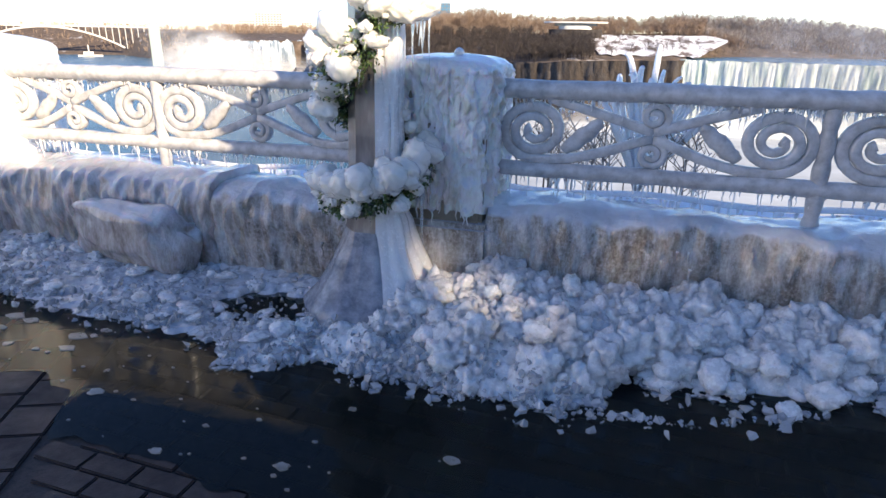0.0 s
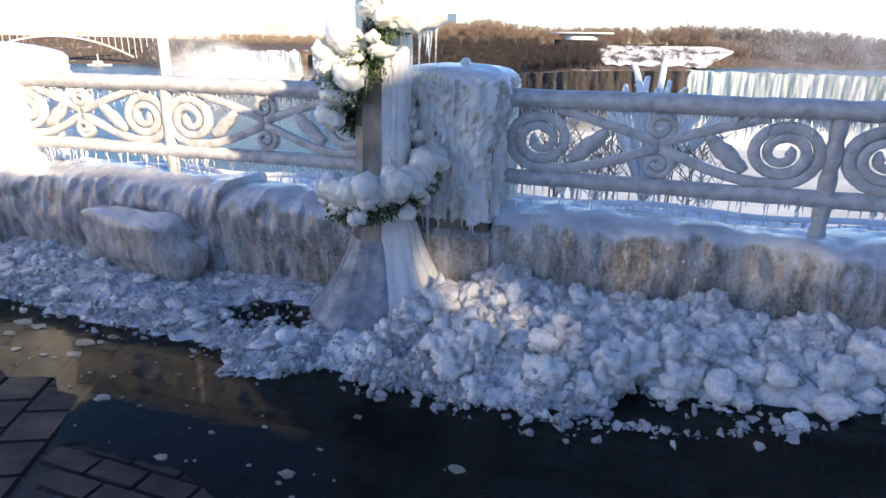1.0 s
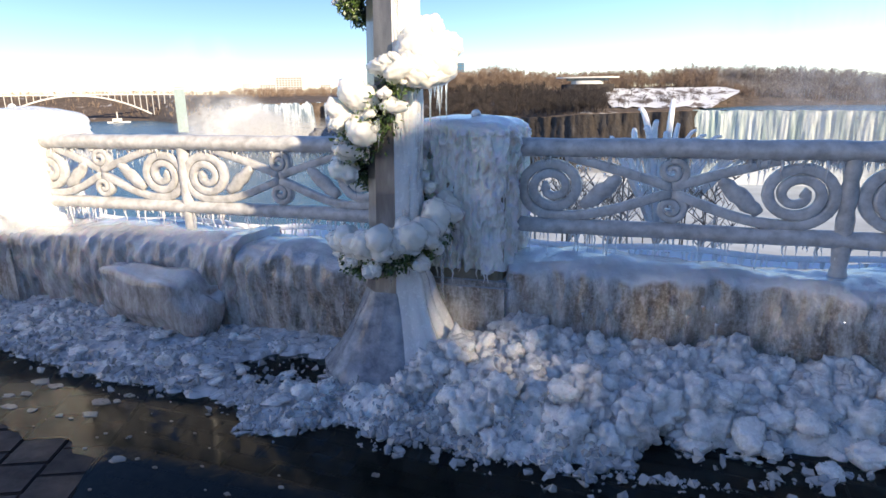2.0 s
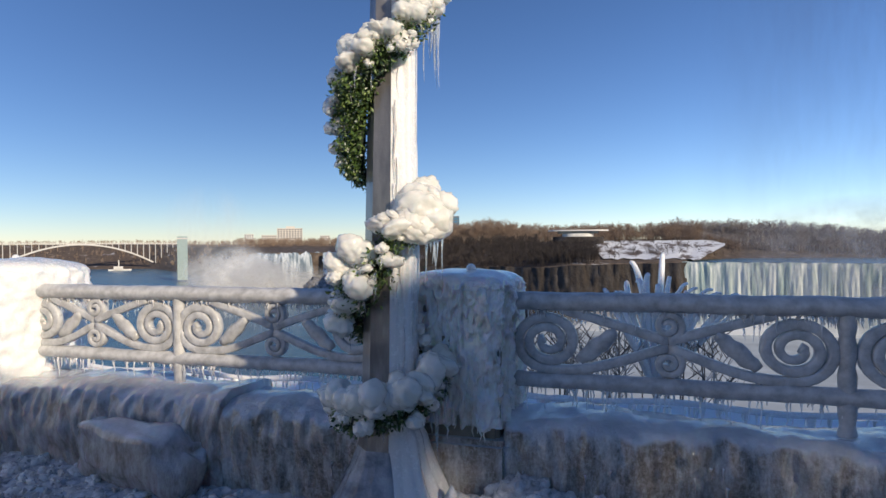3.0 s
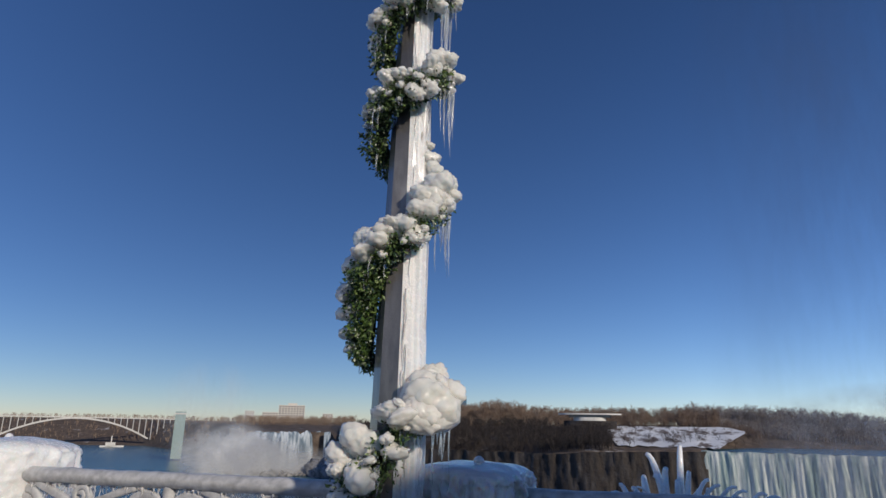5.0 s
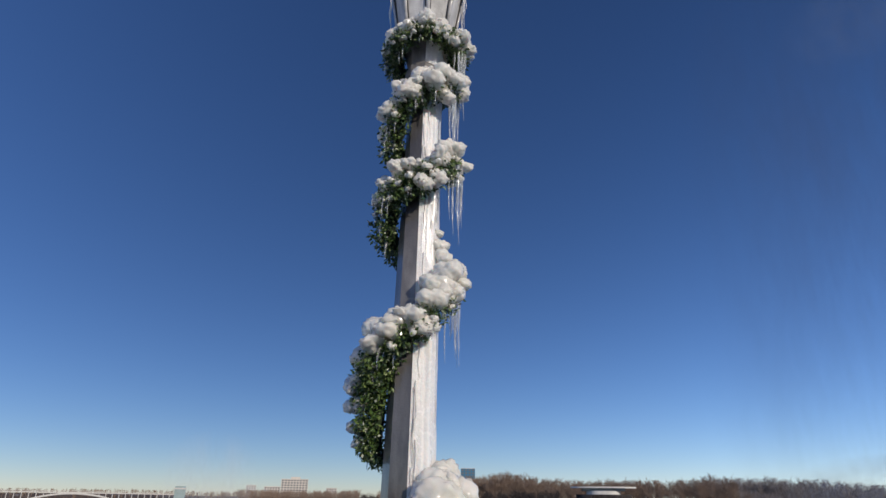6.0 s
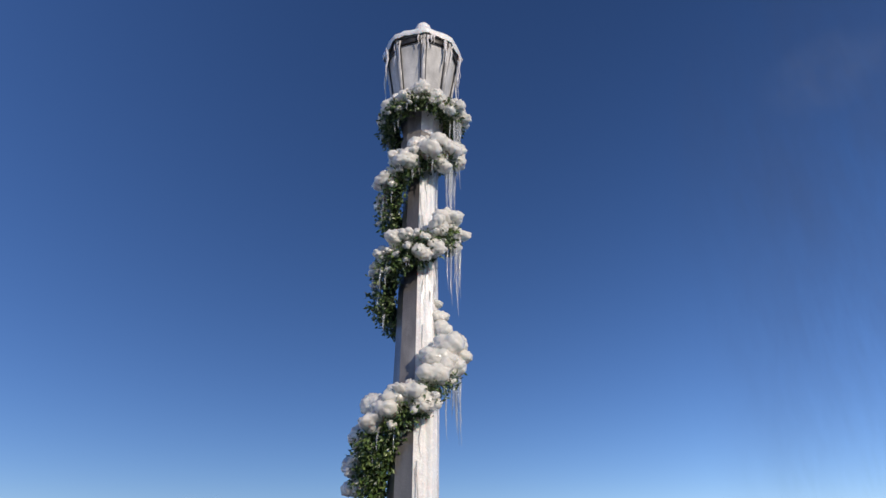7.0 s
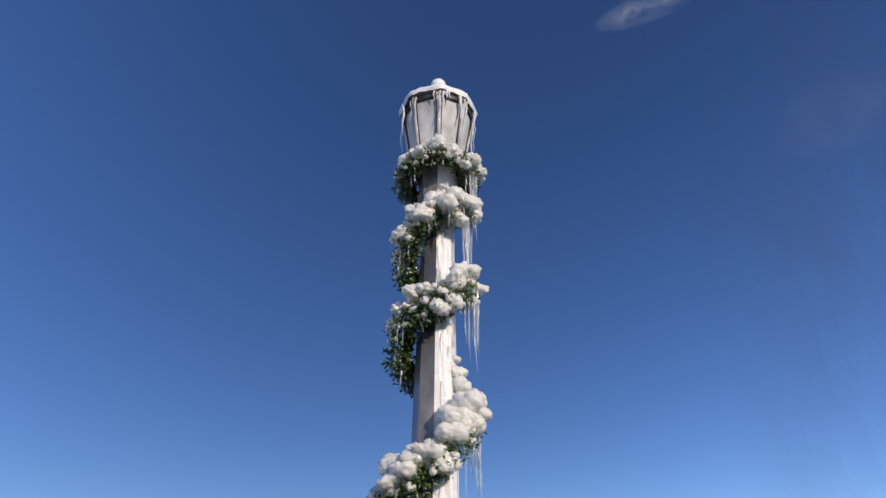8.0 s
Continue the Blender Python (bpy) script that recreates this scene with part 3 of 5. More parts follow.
dock = thing("landing_stage", "small pale boat landing at the foot of the bank", "dock")
dock.matrix_world = at(-45.2, 1480, WATER)
for x0, x1, h in ((-22, 22, 3), (-12, 6, 9), (-3, -1, 22)):
    bm = bmesh.new()
    box(bm, x0, x1, 0, 8, -2, h)
    part("deck" if h == 3 else "shed" if h == 9 else "mast", bm, M_ROOF, dock, smooth=False)


# ---- spray over the falls, and thin cloud ----
def spray_material(name, density, rise, seed, colour=(0.86, 0.87, 0.88)):
    q = Mat(name)
    out = q.t.nodes["Material Output"]
    tc = q.node("TexCoord").outputs["Object"]
    sep = q.node("SeparateXYZ")
    q.link(tc, sep.inputs[0])

    def calc(op, a, b=0.0):
        n = q.node("Math")
        n.operation = op
        for sock, v in zip(n.inputs, (a, b)):
            if hasattr(v, "is_output"):
                q.link(v, sock)
            else:
                sock.default_value = v
        return n.outputs[0]
    xx = calc("MULTIPLY", sep.outputs["X"], sep.outputs["X"])
    zz = calc("MULTIPLY", sep.outputs["Z"], sep.outputs["Z"])
    edge = calc("SUBTRACT", 1.0, calc("ADD", xx, zz))
    mp = q.node("Mapping")
    q.link(tc, mp.inputs[0])
    mp.inputs["Location"].default_value = (seed, seed * 2, seed)
    mp.inputs["Scale"].default_value = (1.6, 1, rise)
    nz = q.node("TexNoise", Scale=1.7, Detail=7, Roughness=0.62)
    q.link(mp.outputs[0], nz.inputs["Vector"])
    wisps = calc("MAXIMUM", calc("MULTIPLY", calc("SUBTRACT", nz.outputs["Fac"], 0.30), 2.2), 0.0)
    soft = calc("MAXIMUM", edge, 0.0)
    a = calc("MINIMUM", calc("MULTIPLY", calc("MULTIPLY", soft, wisps), density), 0.97)
    clear, dif, tra = q.node("BsdfTransparent"), q.node("BsdfDiffuse"), q.node("BsdfTranslucent")
    dif.inputs["Color"].default_value = tra.inputs["Color"].default_value = (*colour, 1)
    both, mixed = q.node("MixShader"), q.node("MixShader")
    both.inputs[0].default_value = 0.5
    q.link(dif.outputs[0], both.inputs[1])
    q.link(tra.outputs[0], both.inputs[2])
    q.link(a, mixed.inputs[0])
    q.link(clear.outputs[0], mixed.inputs[1])
    q.link(both.outputs[0], mixed.inputs[2])
    q.link(mixed.outputs[0], out.inputs["Surface"])
    return q.m


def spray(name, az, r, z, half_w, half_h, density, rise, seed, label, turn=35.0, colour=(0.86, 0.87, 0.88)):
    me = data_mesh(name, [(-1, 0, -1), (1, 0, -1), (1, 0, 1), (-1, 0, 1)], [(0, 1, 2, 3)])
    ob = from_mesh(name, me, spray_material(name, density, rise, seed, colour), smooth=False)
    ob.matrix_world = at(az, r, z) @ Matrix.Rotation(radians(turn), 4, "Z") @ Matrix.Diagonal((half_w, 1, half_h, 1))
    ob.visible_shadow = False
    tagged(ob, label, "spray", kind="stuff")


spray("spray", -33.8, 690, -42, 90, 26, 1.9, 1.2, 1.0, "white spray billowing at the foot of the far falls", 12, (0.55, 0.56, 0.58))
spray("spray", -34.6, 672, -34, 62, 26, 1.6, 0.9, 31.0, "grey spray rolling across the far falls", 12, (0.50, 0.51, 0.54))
spray("spray", -36.4, 690, -32, 58, 36, 1.3, 0.9, 4.0, "thin spray drifting beside the far falls", 12)
spray("spray", -36.0, 700, -26, 38, 26, 1.7, 1.0, 2.4, "thick spray drifting up before the crest", 12, (0.66, 0.68, 0.70))
spray("spray", -38.3, 720, 8, 55, 60, 0.30, 0.5, 7.0, "faint plume of spray above the far falls", 12)
# greyed here, near-black in the tall veil: the haze's dimness is in the colour
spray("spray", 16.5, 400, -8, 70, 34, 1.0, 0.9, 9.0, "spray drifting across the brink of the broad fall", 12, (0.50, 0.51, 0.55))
spray("spray", 23, 392, 120, 135, 300, 0.42, 0.8, 12.0, "tall faint veil of spray, darkened in colour to dim the sky", 12, (0.17, 0.155, 0.17))
spray("spray", 9, 385, -60, 150, 30, 2.0, 0.8, 15.0, "white spray at the foot of the broad fall", 12)
spray("cloud", 7.5, 2400, 2755, 300, 130, 0.55, 0.8, 21.0, "small torn white cloud high in the sky", 0)
spray("cloud", 21.0, 2400, 1700, 260, 200, 0.14, 0.8, 25.0, "faint wisp of cloud in the sky", 0)

# pale water with foam below the broad fall
verts, faces = [], []
azs = [-14 + 2 * k for k in range(40)]
for az in azs:
    for r in (58, 150, 300, 426):
        verts.append(tuple(spot(az, r, WATER + 0.4)))
for k in range(len(azs) - 1):
    for i in range(3):
        faces.append((k * 4 + i, k * 4 + i + 1, k * 4 + i + 5, k * 4 + i + 4)[::-1])
tagged(from_mesh("foam_water", data_mesh("foam_water", verts, faces), M_FOAM), "pale water with foam and drifting ice below the falls", "river", kind="structure")

# fallen rocks at the foot of the far falls
verts, faces = [], []
ball = lump_mesh("rock", 3, 2, 5, 0.25, 1.0, 0.2)
bv, bf = [v.co.copy() for v in ball.vertices], [tuple(p.vertices) for p in ball.polygons]
for k in range(260):
    az = U(-36.5, -26.0)
    size = U(4, 13)
    c = spot(az, U(690, 728), WATER + U(0, 5) + (4 if az > -29 else 0))
    i = len(verts)
    verts += [c + Vector((v.x * 1.3, v.y, v.z * 0.8)) * size for v in bv]
    faces += [tuple(i + q for q in f) for f in bf]
tagged(from_mesh("fallen_rocks", data_mesh("fallen_rocks", verts, faces), M_ROCK, smooth=False), "dark fallen rocks with snow at the foot of the falls", "rocks", kind="stuff")

# the snowy scree that leans on the cliff beside the far falls
bm = bmesh.new()
bmesh.ops.create_icosphere(bm, subdivisions=4, radius=1)
for v in bm.verts:
    k = 1 + 0.35 * fractal(v.co, 2.2, 4)
    v.co = Vector((v.co.x * 34, v.co.y * 22, v.co.z * 26)) * k
ob = part("scree_slope", bm, M_ROCK)
ob.matrix_world = at(-27.0, 690, WATER - 2)
tagged(ob, "brown scree slope patched with snow below the cliff", "scree", kind="structure")

# icicles one unit long and about one wide, hanging from their root
def icicle_mesh(seed):
    rng = random.Random(seed)
    bm = bmesh.new()
    ph = rng.random() * 9
    pts = [Vector((0.4 * math.sin(ph + 5 * f) * f, 0.4 * math.cos(ph + 4 * f) * f, -f)) for f in (i / 10 for i in range(11))]
    rings = []
    for i, p in enumerate(pts):
        f = i / 10
        r = max(0.08, (1 - f) ** 0.75) * (1 + 0.22 * math.sin(ph + i * 1.7)) * 0.8
        rings.append([bm.verts.new(p + Vector((r * math.cos(k * 1.0472), r * math.sin(k * 1.0472), 0))) for k in range(6)])
    for a, b in zip(rings, rings[1:]):
        for k in range(6):
            bm.faces.new((a[(k + 1) % 6], a[k], b[k], b[(k + 1) % 6]))
    bm.faces.new(rings[0])
    bm.faces.new(rings[-1][::-1])
    me = bpy.data.meshes.new("icicle")
    bm.to_mesh(me)
    bm.free()
    return me


ICICLES = [icicle_mesh(k) for k in range(7)]

# ---- low wall and pillars ----
PILLARS = [(-4.66, 0.86, 0.10, 0.06, 3.0, M_ICE), (-0.985, 0.62, 0.0, 0.0, 5.0, M_PILLAR), (3.0, 0.62, 0.0, 0.0, 5.0, M_PILLAR)]       # middle, width of ice, set-back, extra height, squareness, skin


def stone_wall(name, x0, x1, label, lift=0.0, skin=M_WALL, soft=0.0, fringe=8):
    """Stone blocks under a thick skin of ice with a rounded, snowy top."""
    w = tagged(new(name), label, "wall", kind="structure")
    n = max(2, round((x1 - x0) / 0.72))
    for k in range(n):
        a, b = x0 + (x1 - x0) * k / n, x0 + (x1 - x0) * (k + 1) / n
        bm = bmesh.new()
        box(bm, a + 0.006, b - 0.006, RY - 0.20, RY + 0.22, G - 0.02, 0.44, 0.012)
        part("stone", bm, M_STONE, w, smooth=False)
    bm = bmesh.new()
    prof = [(-0.235, G), (-0.245, 0.05), (-0.25, 0.14), (-0.255, 0.22), (-0.26, 0.30), (-0.262, 0.36), (-0.255, 0.42), (-0.235, 0.465), (-0.20, 0.492), (-0.15, 0.507),
            (-0.08, 0.512), (0.0, 0.508), (0.10, 0.50), (0.20, 0.49), (0.26, 0.46), (0.285, 0.38), (0.29, 0.2), (0.28, G - 0.2)]
    prof = [(a[0] + (b[0] - a[0]) * k / 2, a[1] + (b[1] - a[1]) * k / 2) for a, b in zip(prof, prof[1:]) for k in (0, 1)] + prof[-1:]
    cols = int((x1 - x0) / 0.014)
    prev = None
    for i in range(cols + 1):
        x = x0 + (x1 - x0) * i / cols
        ring = []
        for j, (dy, z) in enumerate(prof):
            f = j / (len(prof) - 1)
            front = max(0.0, 1 - max(0, j - 14) / 6)
            drip = 0.030 * abs(fractal((x * 5.0, z * 1.6, 2.0), 1.0, 4)) + 0.050 * fractal((x * 1.3, z * 1.6, 9.0), 1.0, 3) + 0.024 * fractal((x * 14, z * 11, 1.0), 1.0, 4)
            drip += soft * max(0.0, min(1.0, (x1 - x) / 0.6)) * (0.55 + 0.8 * fractal((x * 1.1, z * 2.2, 14.0), 1.0, 2)) * math.exp(-((z - 0.30) / 0.17) ** 2)
            top = 0.045 * fractal((x * 1.1, dy * 2, 5.0), 1.0, 3) + 0.016 * fractal((x * 6, dy * 8, 5.0), 1.0, 3)
            ring.append(bm.verts.new((x, RY + dy - 0.02 * front - drip * front * 1.3, z + top * (0.25 if z < 0.3 else 1.0) + lift * max(0, min(1, (z - 0.2) / 0.25)) * (0.65 + 0.7 * fractal((x * 0.8, 3, 3), 1, 2)))))
        if prev:
            for a, b, c, d in zip(prev, prev[1:], ring[1:], ring):
                bm.faces.new((a, d, c, b))
        else:
            bm.faces.new(ring)
        prev = ring
    bm.faces.new(prev[::-1])
    part("ice_sheath", bm, skin, w, "streaked ice skin with a snowy top")
    # short icicles under the lip
    bm = bmesh.new()
    for k in range(int((x1 - x0) * fringe)):
        x = random.uniform(x0 + 0.03, x1 - 0.03)
        if fractal((x * 2.2, 0, 3), 1, 2) > -0.25:
            icicle(bm, (x, RY - 0.285 - random.uniform(0, 0.03), random.uniform(0.22, 0.42)), random.uniform(0.04, 0.14), random.uniform(0.004, 0.010), 5)
    tagged(part("icicle_fringe", bm, skin, w), kind="stuff")
    return w


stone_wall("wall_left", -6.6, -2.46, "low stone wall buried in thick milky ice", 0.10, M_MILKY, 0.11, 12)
stone_wall("wall_middle", -2.46, -1.27, "block of brown stone wall under thin clear ice", 0.02, M_WALL, 0.0, 3)
stone_wall("wall_right", -0.70, 2.72, "low stone wall sheathed in streaked ice", 0.06)


def stone_pillar(x, width, back, tall, square, skin, label):
    p = thing("stone_pillar", label, "pillar", "pillars of the parapet")
    bm = bmesh.new()
    h = 0.26
    box(bm, x - h, x + h, RY - h, RY + h, G - 0.02, 1.22, 0.02)
    part("stone", bm, M_STONE, p, smooth=False)
    bm = bmesh.new()
    box(bm, x - h - 0.06, x + h + 0.06, RY - h - 0.06, RY + h + 0.06, G - 0.02, 0.44, 0.03)
    part("plinth", bm, M_WALL, p, smooth=False)
    # ice cloak: a rounded box of many small faces, swelling at the top
    bm = bmesh.new()
    rows, around = (150, 280) if skin is M_PILLAR and x < 1 else (70, 120)
    prev = None
    R = width / 2
    for j in range(rows + 1):
        f = j / rows
        ring = []
        for k in range(around):
            a = k * math.tau / around
            c, s = math.cos(a), math.sin(a)
            sq = (abs(c) ** square + abs(s) ** square) ** (-1 / square)
            if f < 0.7:
                z = 0.50 + (1.25 - 0.50) * f / 0.7
                r = R * (0.97 + 0.05 * f / 0.7)
            else:
                g = (f - 0.7) / 0.3
                z = 1.25 + 0.085 * math.sin(g * math.pi / 2)
                r = R * 1.02 * math.cos(g * math.pi / 2) ** 0.45 if g < 1 else 0.0
            side = 1 if f < 0.7 else max(0, 1 - (f - 0.7) / 0.12)
            drip = 1 - abs(fractal((c * 5.5 + x, s * 5.5, z * 1.1), 1.0, 3)) * 2.2
            nub = 1 - 2.2 * abs(fractal((c * 5.6 + x, s * 5.6, z * 7.5), 1.0, 3))
            bumpy = 0.04 * fractal((c * 2.1 + x, s * 2.1, z * 0.9), 1.6, 3) + 0.020 * drip + 0.024 * nub + 0.016 * fractal((c * 13 + x, s * 13, z * 17), 1, 3) - 0.02
            rr = r * sq + bumpy * side
            zz = z + tall * max(0, min(1, (z - 0.6) / 0.6)) + (0.03 * fractal((rr * c * 2.2 + x, rr * s * 2.2, 3), 1, 3) if f >= 0.7 else 0) + (0.05 * fractal((c * 3, s * 3, x), 1.5, 2) if j == 0 else 0)
            ring.append(bm.verts.new((x + rr * c, RY + back + rr * s, zz)))
        if prev:
            for k in range(around):
                bm.faces.new((prev[k], prev[(k + 1) % around], ring[(k + 1) % around], ring[k]))
        prev = ring
    bmesh.ops.remove_doubles(bm, verts=prev, dist=0.002)
    part("ice_cloak", bm, skin, p, "rippled cream-white ice with a snow cap")
    # short icicles round the cloak's ragged hem
    bm = bmesh.new()
    for k in range(18):
        a = U(-math.pi, 0.35)
        c, s = math.cos(a), math.sin(a)
        sq = (abs(c) ** square + abs(s) ** square) ** (-1 / square)
        r_ = R * sq * U(0.94, 0.99)
        icicle(bm, (x + r_ * c, RY + back + r_ * s, U(0.50, 0.62)), U(0.05, 0.14), U(0.006, 0.014), 6)
    tagged(part("icicle_fringe", bm, skin, p, "hem of short cream-white icicles"), kind="stuff")
    bm = bmesh.new()
    bmesh.ops.create_icosphere(bm, subdivisions=2, radius=0.03, matrix=Matrix.Translation((x + 0.05, RY + back - 0.02, 1.342 + tall)))
    part("ice_knob", bm, M_ICE, p)
    return p


stone_pillar(*PILLARS[0], label="square stone pillar buried in white sunlit ice")
stone_pillar(*PILLARS[1], label="square stone pillar cloaked in rippled ice")
stone_pillar(*PILLARS[2], label="square stone pillar cloaked in ice")

# ---- railing ----
TOP, BOT = 1.160, 0.718


def wobble(x, k):
    return 0.006 * fractal((x * 3, k, 0), 1.0, 3)


def volute(bm, cx, cz, rx, rz, turns, start, hand, w0=0.019, w1=0.016):
    """A flat spiral ribbon that winds in to a thick eye."""
    n = int(26 * turns)
    pts = []
    for i in range(n + 1):
        f = i / n
        a = start + hand * turns * math.tau * f
        k = (1 - f) ** 0.9 * 0.86 + 0.14
        pts.append((cx + rx * k * math.cos(a), RY + 0.002 * math.sin(9 * f), cz + rz * k * math.sin(a)))
    sweep(bm, pts, lambda t: ((w0 + (w1 - w0) * t) * (1.0 if t < 0.93 else 1.15), 0.026), (0, 1, 0), 12, 0.45)


def icy(t, seed):
    return 1 + 0.10 * fractal((t * 19, seed, 0), 1.0, 2)


def panel(railing, xc, reach_l, reach_r):
    """One panel: a cross with two small volutes; its lower arms sweep up into a large scroll at each end."""
    zc = 0.940
    for sgn, reach in ((-1, reach_l), (1, reach_r)):
        # lower arm and scroll in one ribbon
        cx, cz, rx, rz = xc + sgn * reach, 0.938, 0.182, 0.158
        pts = [Vector((xc + sgn * (reach - 0.06) * f, RY, zc - 0.015 - (zc - 0.015 - (cz - rz)) * math.sin(f * math.pi / 2) ** 1.15)) for f in (k / 9 for k in range(9))]
        n = 62
        for i in range(n + 1):
            f = i / n
            a = -math.pi / 2 + sgn * 2.35 * math.tau * f
            k = (1 - f) ** 0.88 * 0.85 + 0.15
            pts.append(Vector((cx + rx * k * math.cos(a), RY + 0.002 * math.sin(9 * f), cz + rz * k * math.sin(a))))
        bm = bmesh.new()
        sweep(bm, pts, lambda t, sd=xc + sgn: ((0.0255 + 0.003 * math.sin(t * 5)) * icy(t * 3, sd) * (1.2 if t > 0.97 else 1), 0.026), (0, 1, 0), 12, 0.45)
        part("scroll", bm, M_RIME, railing)
        bm = bmesh.new()
        pts = [(xc + sgn * reach * 0.86 * f, RY, zc + 0.014 + 0.160 * f ** 0.9) for f in (k / 14 for k in range(15))]
        sweep(bm, pts, lambda t, sd=xc + sgn: (0.026 * icy(t, sd + 3), 0.025), (0, 1, 0), 12, 0.45)
        part("bar", bm, M_RIME, railing)
        # an iced leaf that springs from the scroll
        bm = bmesh.new()
        root = Vector((xc + sgn * (reach - 0.17), RY - 0.005, 0.835))
        tip = Vector((xc + sgn * (reach - 0.37), RY - 0.01, 1.005))
        sweep(bm, [root.lerp(tip, k / 10) + Vector((0, 0, 0.006 * math.sin(k * 1.7))) for k in range(11)],
              lambda t: (0.016 + 0.032 * math.sin(math.pi * (0.12 + 0.8 * t)) * (1 + 0.05 * math.sin(t * 25)), 0.024), (0, 1, 0), 9)
        part("leaf", bm, M_RIME, railing)
    for up in (1, -1):
        bm = bmesh.new()
        volute(bm, xc, zc + up * 0.101, 0.078, 0.074, 1.7, -up * math.pi / 2, up)
        part("volute", bm, M_RIME, railing)
    bm = bmesh.new()
    for k in range(46):
        f = U(-1, 1)
        reach = reach_r if f > 0 else reach_l
        z = random.choice((zc + 0.150 * abs(f) - 0.012, zc - 0.150 * abs(f) - 0.03))
        icicle(bm, (xc + f * reach * 0.85, RY + U(-0.015, 0.015), z), U(0.012, 0.05), U(0.003, 0.007), 5)
    tagged(part("icicle_fringe", bm, M_ICICLE, railing), kind="stuff")


def railing(x0, x1, bal, panels, label):
    r = thing("iron_railing", label, "railing", "railing bays")
    for nm, z, h, d in (("top_rail", TOP, 0.052, 0.062), ("bottom_rail", BOT, 0.045, 0.05)):
        bm = bmesh.new()
        n = int((x1 - x0) / 0.05)
        sweep(bm, [(x0 + (x1 - x0) * i / n, RY, z + wobble(x0 + i * 0.05, z)) for i in range(n + 1)], lambda t, h=h, d=d, z=z: (d * (1 + 0.08 * fractal((t * 25, z, 1), 1, 2)), h * (1 + 0.10 * fractal((t * 31, z, 5), 1, 2))), (0, 0, 1), 14)
        part(nm, bm, M_RIME, r)
        bm = bmesh.new()
        for k in range(int((x1 - x0) * (115 if nm == "top_rail" else 50))):
            x = random.uniform(x0, x1)
            ln = random.uniform(0.025, 0.065) if nm == "top_rail" else random.uniform(0.015, 0.12)
            if random.random() < 0.15:
                ln *= 2.4
            icicle(bm, (x, RY + random.uniform(-0.03, 0.03), z - h + 0.008), ln, random.uniform(0.004, 0.009), 5)
        tagged(part("icicle_fringe", bm, M_ICE, r, "fringe of short clear icicles"), kind="stuff")
    bm = bmesh.new()
    sweep(bm, [(bal, RY, 0.48 + 0.68 * k / 14) for k in range(15)], lambda t: (0.040 + 0.006 * math.sin(t * 30), 0.042), (0, 1, 0), 10)
    part("baluster", bm, M_RIME, r)
    for xc, a, b in panels:
        panel(r, xc, a, b)
    return r


railing(-4.40, -1.25, -3.01, [(-3.73, 0.50, 0.535), (-2.255, 0.575, 0.585)], "wrought-iron scroll railing whitened with ice and rime")
railing(-0.72, 2.72, 0.965, [(0.14, 0.635, 0.60), (1.80, 0.60, 0.635)], "wrought-iron scroll railing under grey-blue ice")

# sheets of ice that close some gaps of the railing
for x0, x1, z0, z1 in ((-4.3, -3.9, 0.95, 1.10), (-3.35, -3.05, 0.80, 0.92)):
    bm = bmesh.new()
    for k in range(16):
        x = x0 + (x1 - x0) * k / 15
        icicle(bm, (x, RY, z1), (z1 - z0) * random.uniform(0.5, 1.0), 0.012, 5)
    tagged(part("icicle_row", bm, M_ICICLE), "row of clear icicles in the railing", "icicles")

# ---- lamp post ----
def axis(z):
    """The post leans a little."""
    return Vector((-1.290 + 0.0165 * max(z, 0), 3.055, z))


def octagon_ring(bm, z, r, turn=22.5, sides=8, squash=1.0):
    c = axis(z)
    return [bm.verts.new(c + Vector((r * math.cos(radians(turn + 360 / sides * k)), r * squash * math.sin(radians(turn + 360 / sides * k)), 0))) for k in range(sides)]


def octagon_stack(bm, rows):
    prev = None
    for z, r in rows:
        ring = octagon_ring(bm, z, r)
        if prev:
            for k in range(8):
                bm.faces.new((prev[k], prev[(k + 1) % 8], ring[(k + 1) % 8], ring[k]))
        else:
            bm.faces.new(ring[::-1])
        prev = ring
    bm.faces.new(prev)


def bevelled(bm, width=0.008):
    bmesh.ops.bevel(bm, geom=[e for e in bm.edges if e.calc_face_angle(0) > 0.25], offset=width, segments=2, affect="EDGES")
    return bm


post = thing("lamp_post", "tall eight-sided iron lamp post glazed with ice", "lamp post")
bm = bmesh.new()
rows = [(G - 0.02, 0.40), (0.015, 0.40), (0.035, 0.37), (0.10, 0.315), (0.18, 0.262), (0.27, 0.215), (0.36, 0.182), (0.44, 0.162), (0.52, 0.150)]
octagon_stack(bm, rows)
part("base", bevelled(bm), M_IRON, post, "flared foot under ice", smooth=False)
bm = bmesh.new()
octagon_stack(bm, [(0.52, 0.146), (1.2, 0.136), (2.2, 0.121), (3.2, 0.105), (4.16, 0.092)])
part("shaft", bevelled(bm), M_IRON, post, smooth=False)
bm = bmesh.new()
octagon_stack(bm, [(4.14, 0.10), (4.17, 0.125), (4.22, 0.125), (4.25, 0.11), (4.34, 0.13), (4.40, 0.185), (4.44, 0.195), (4.46, 0.18)])
part("collar", bevelled(bm, 0.005), M_IRON, post, smooth=False)
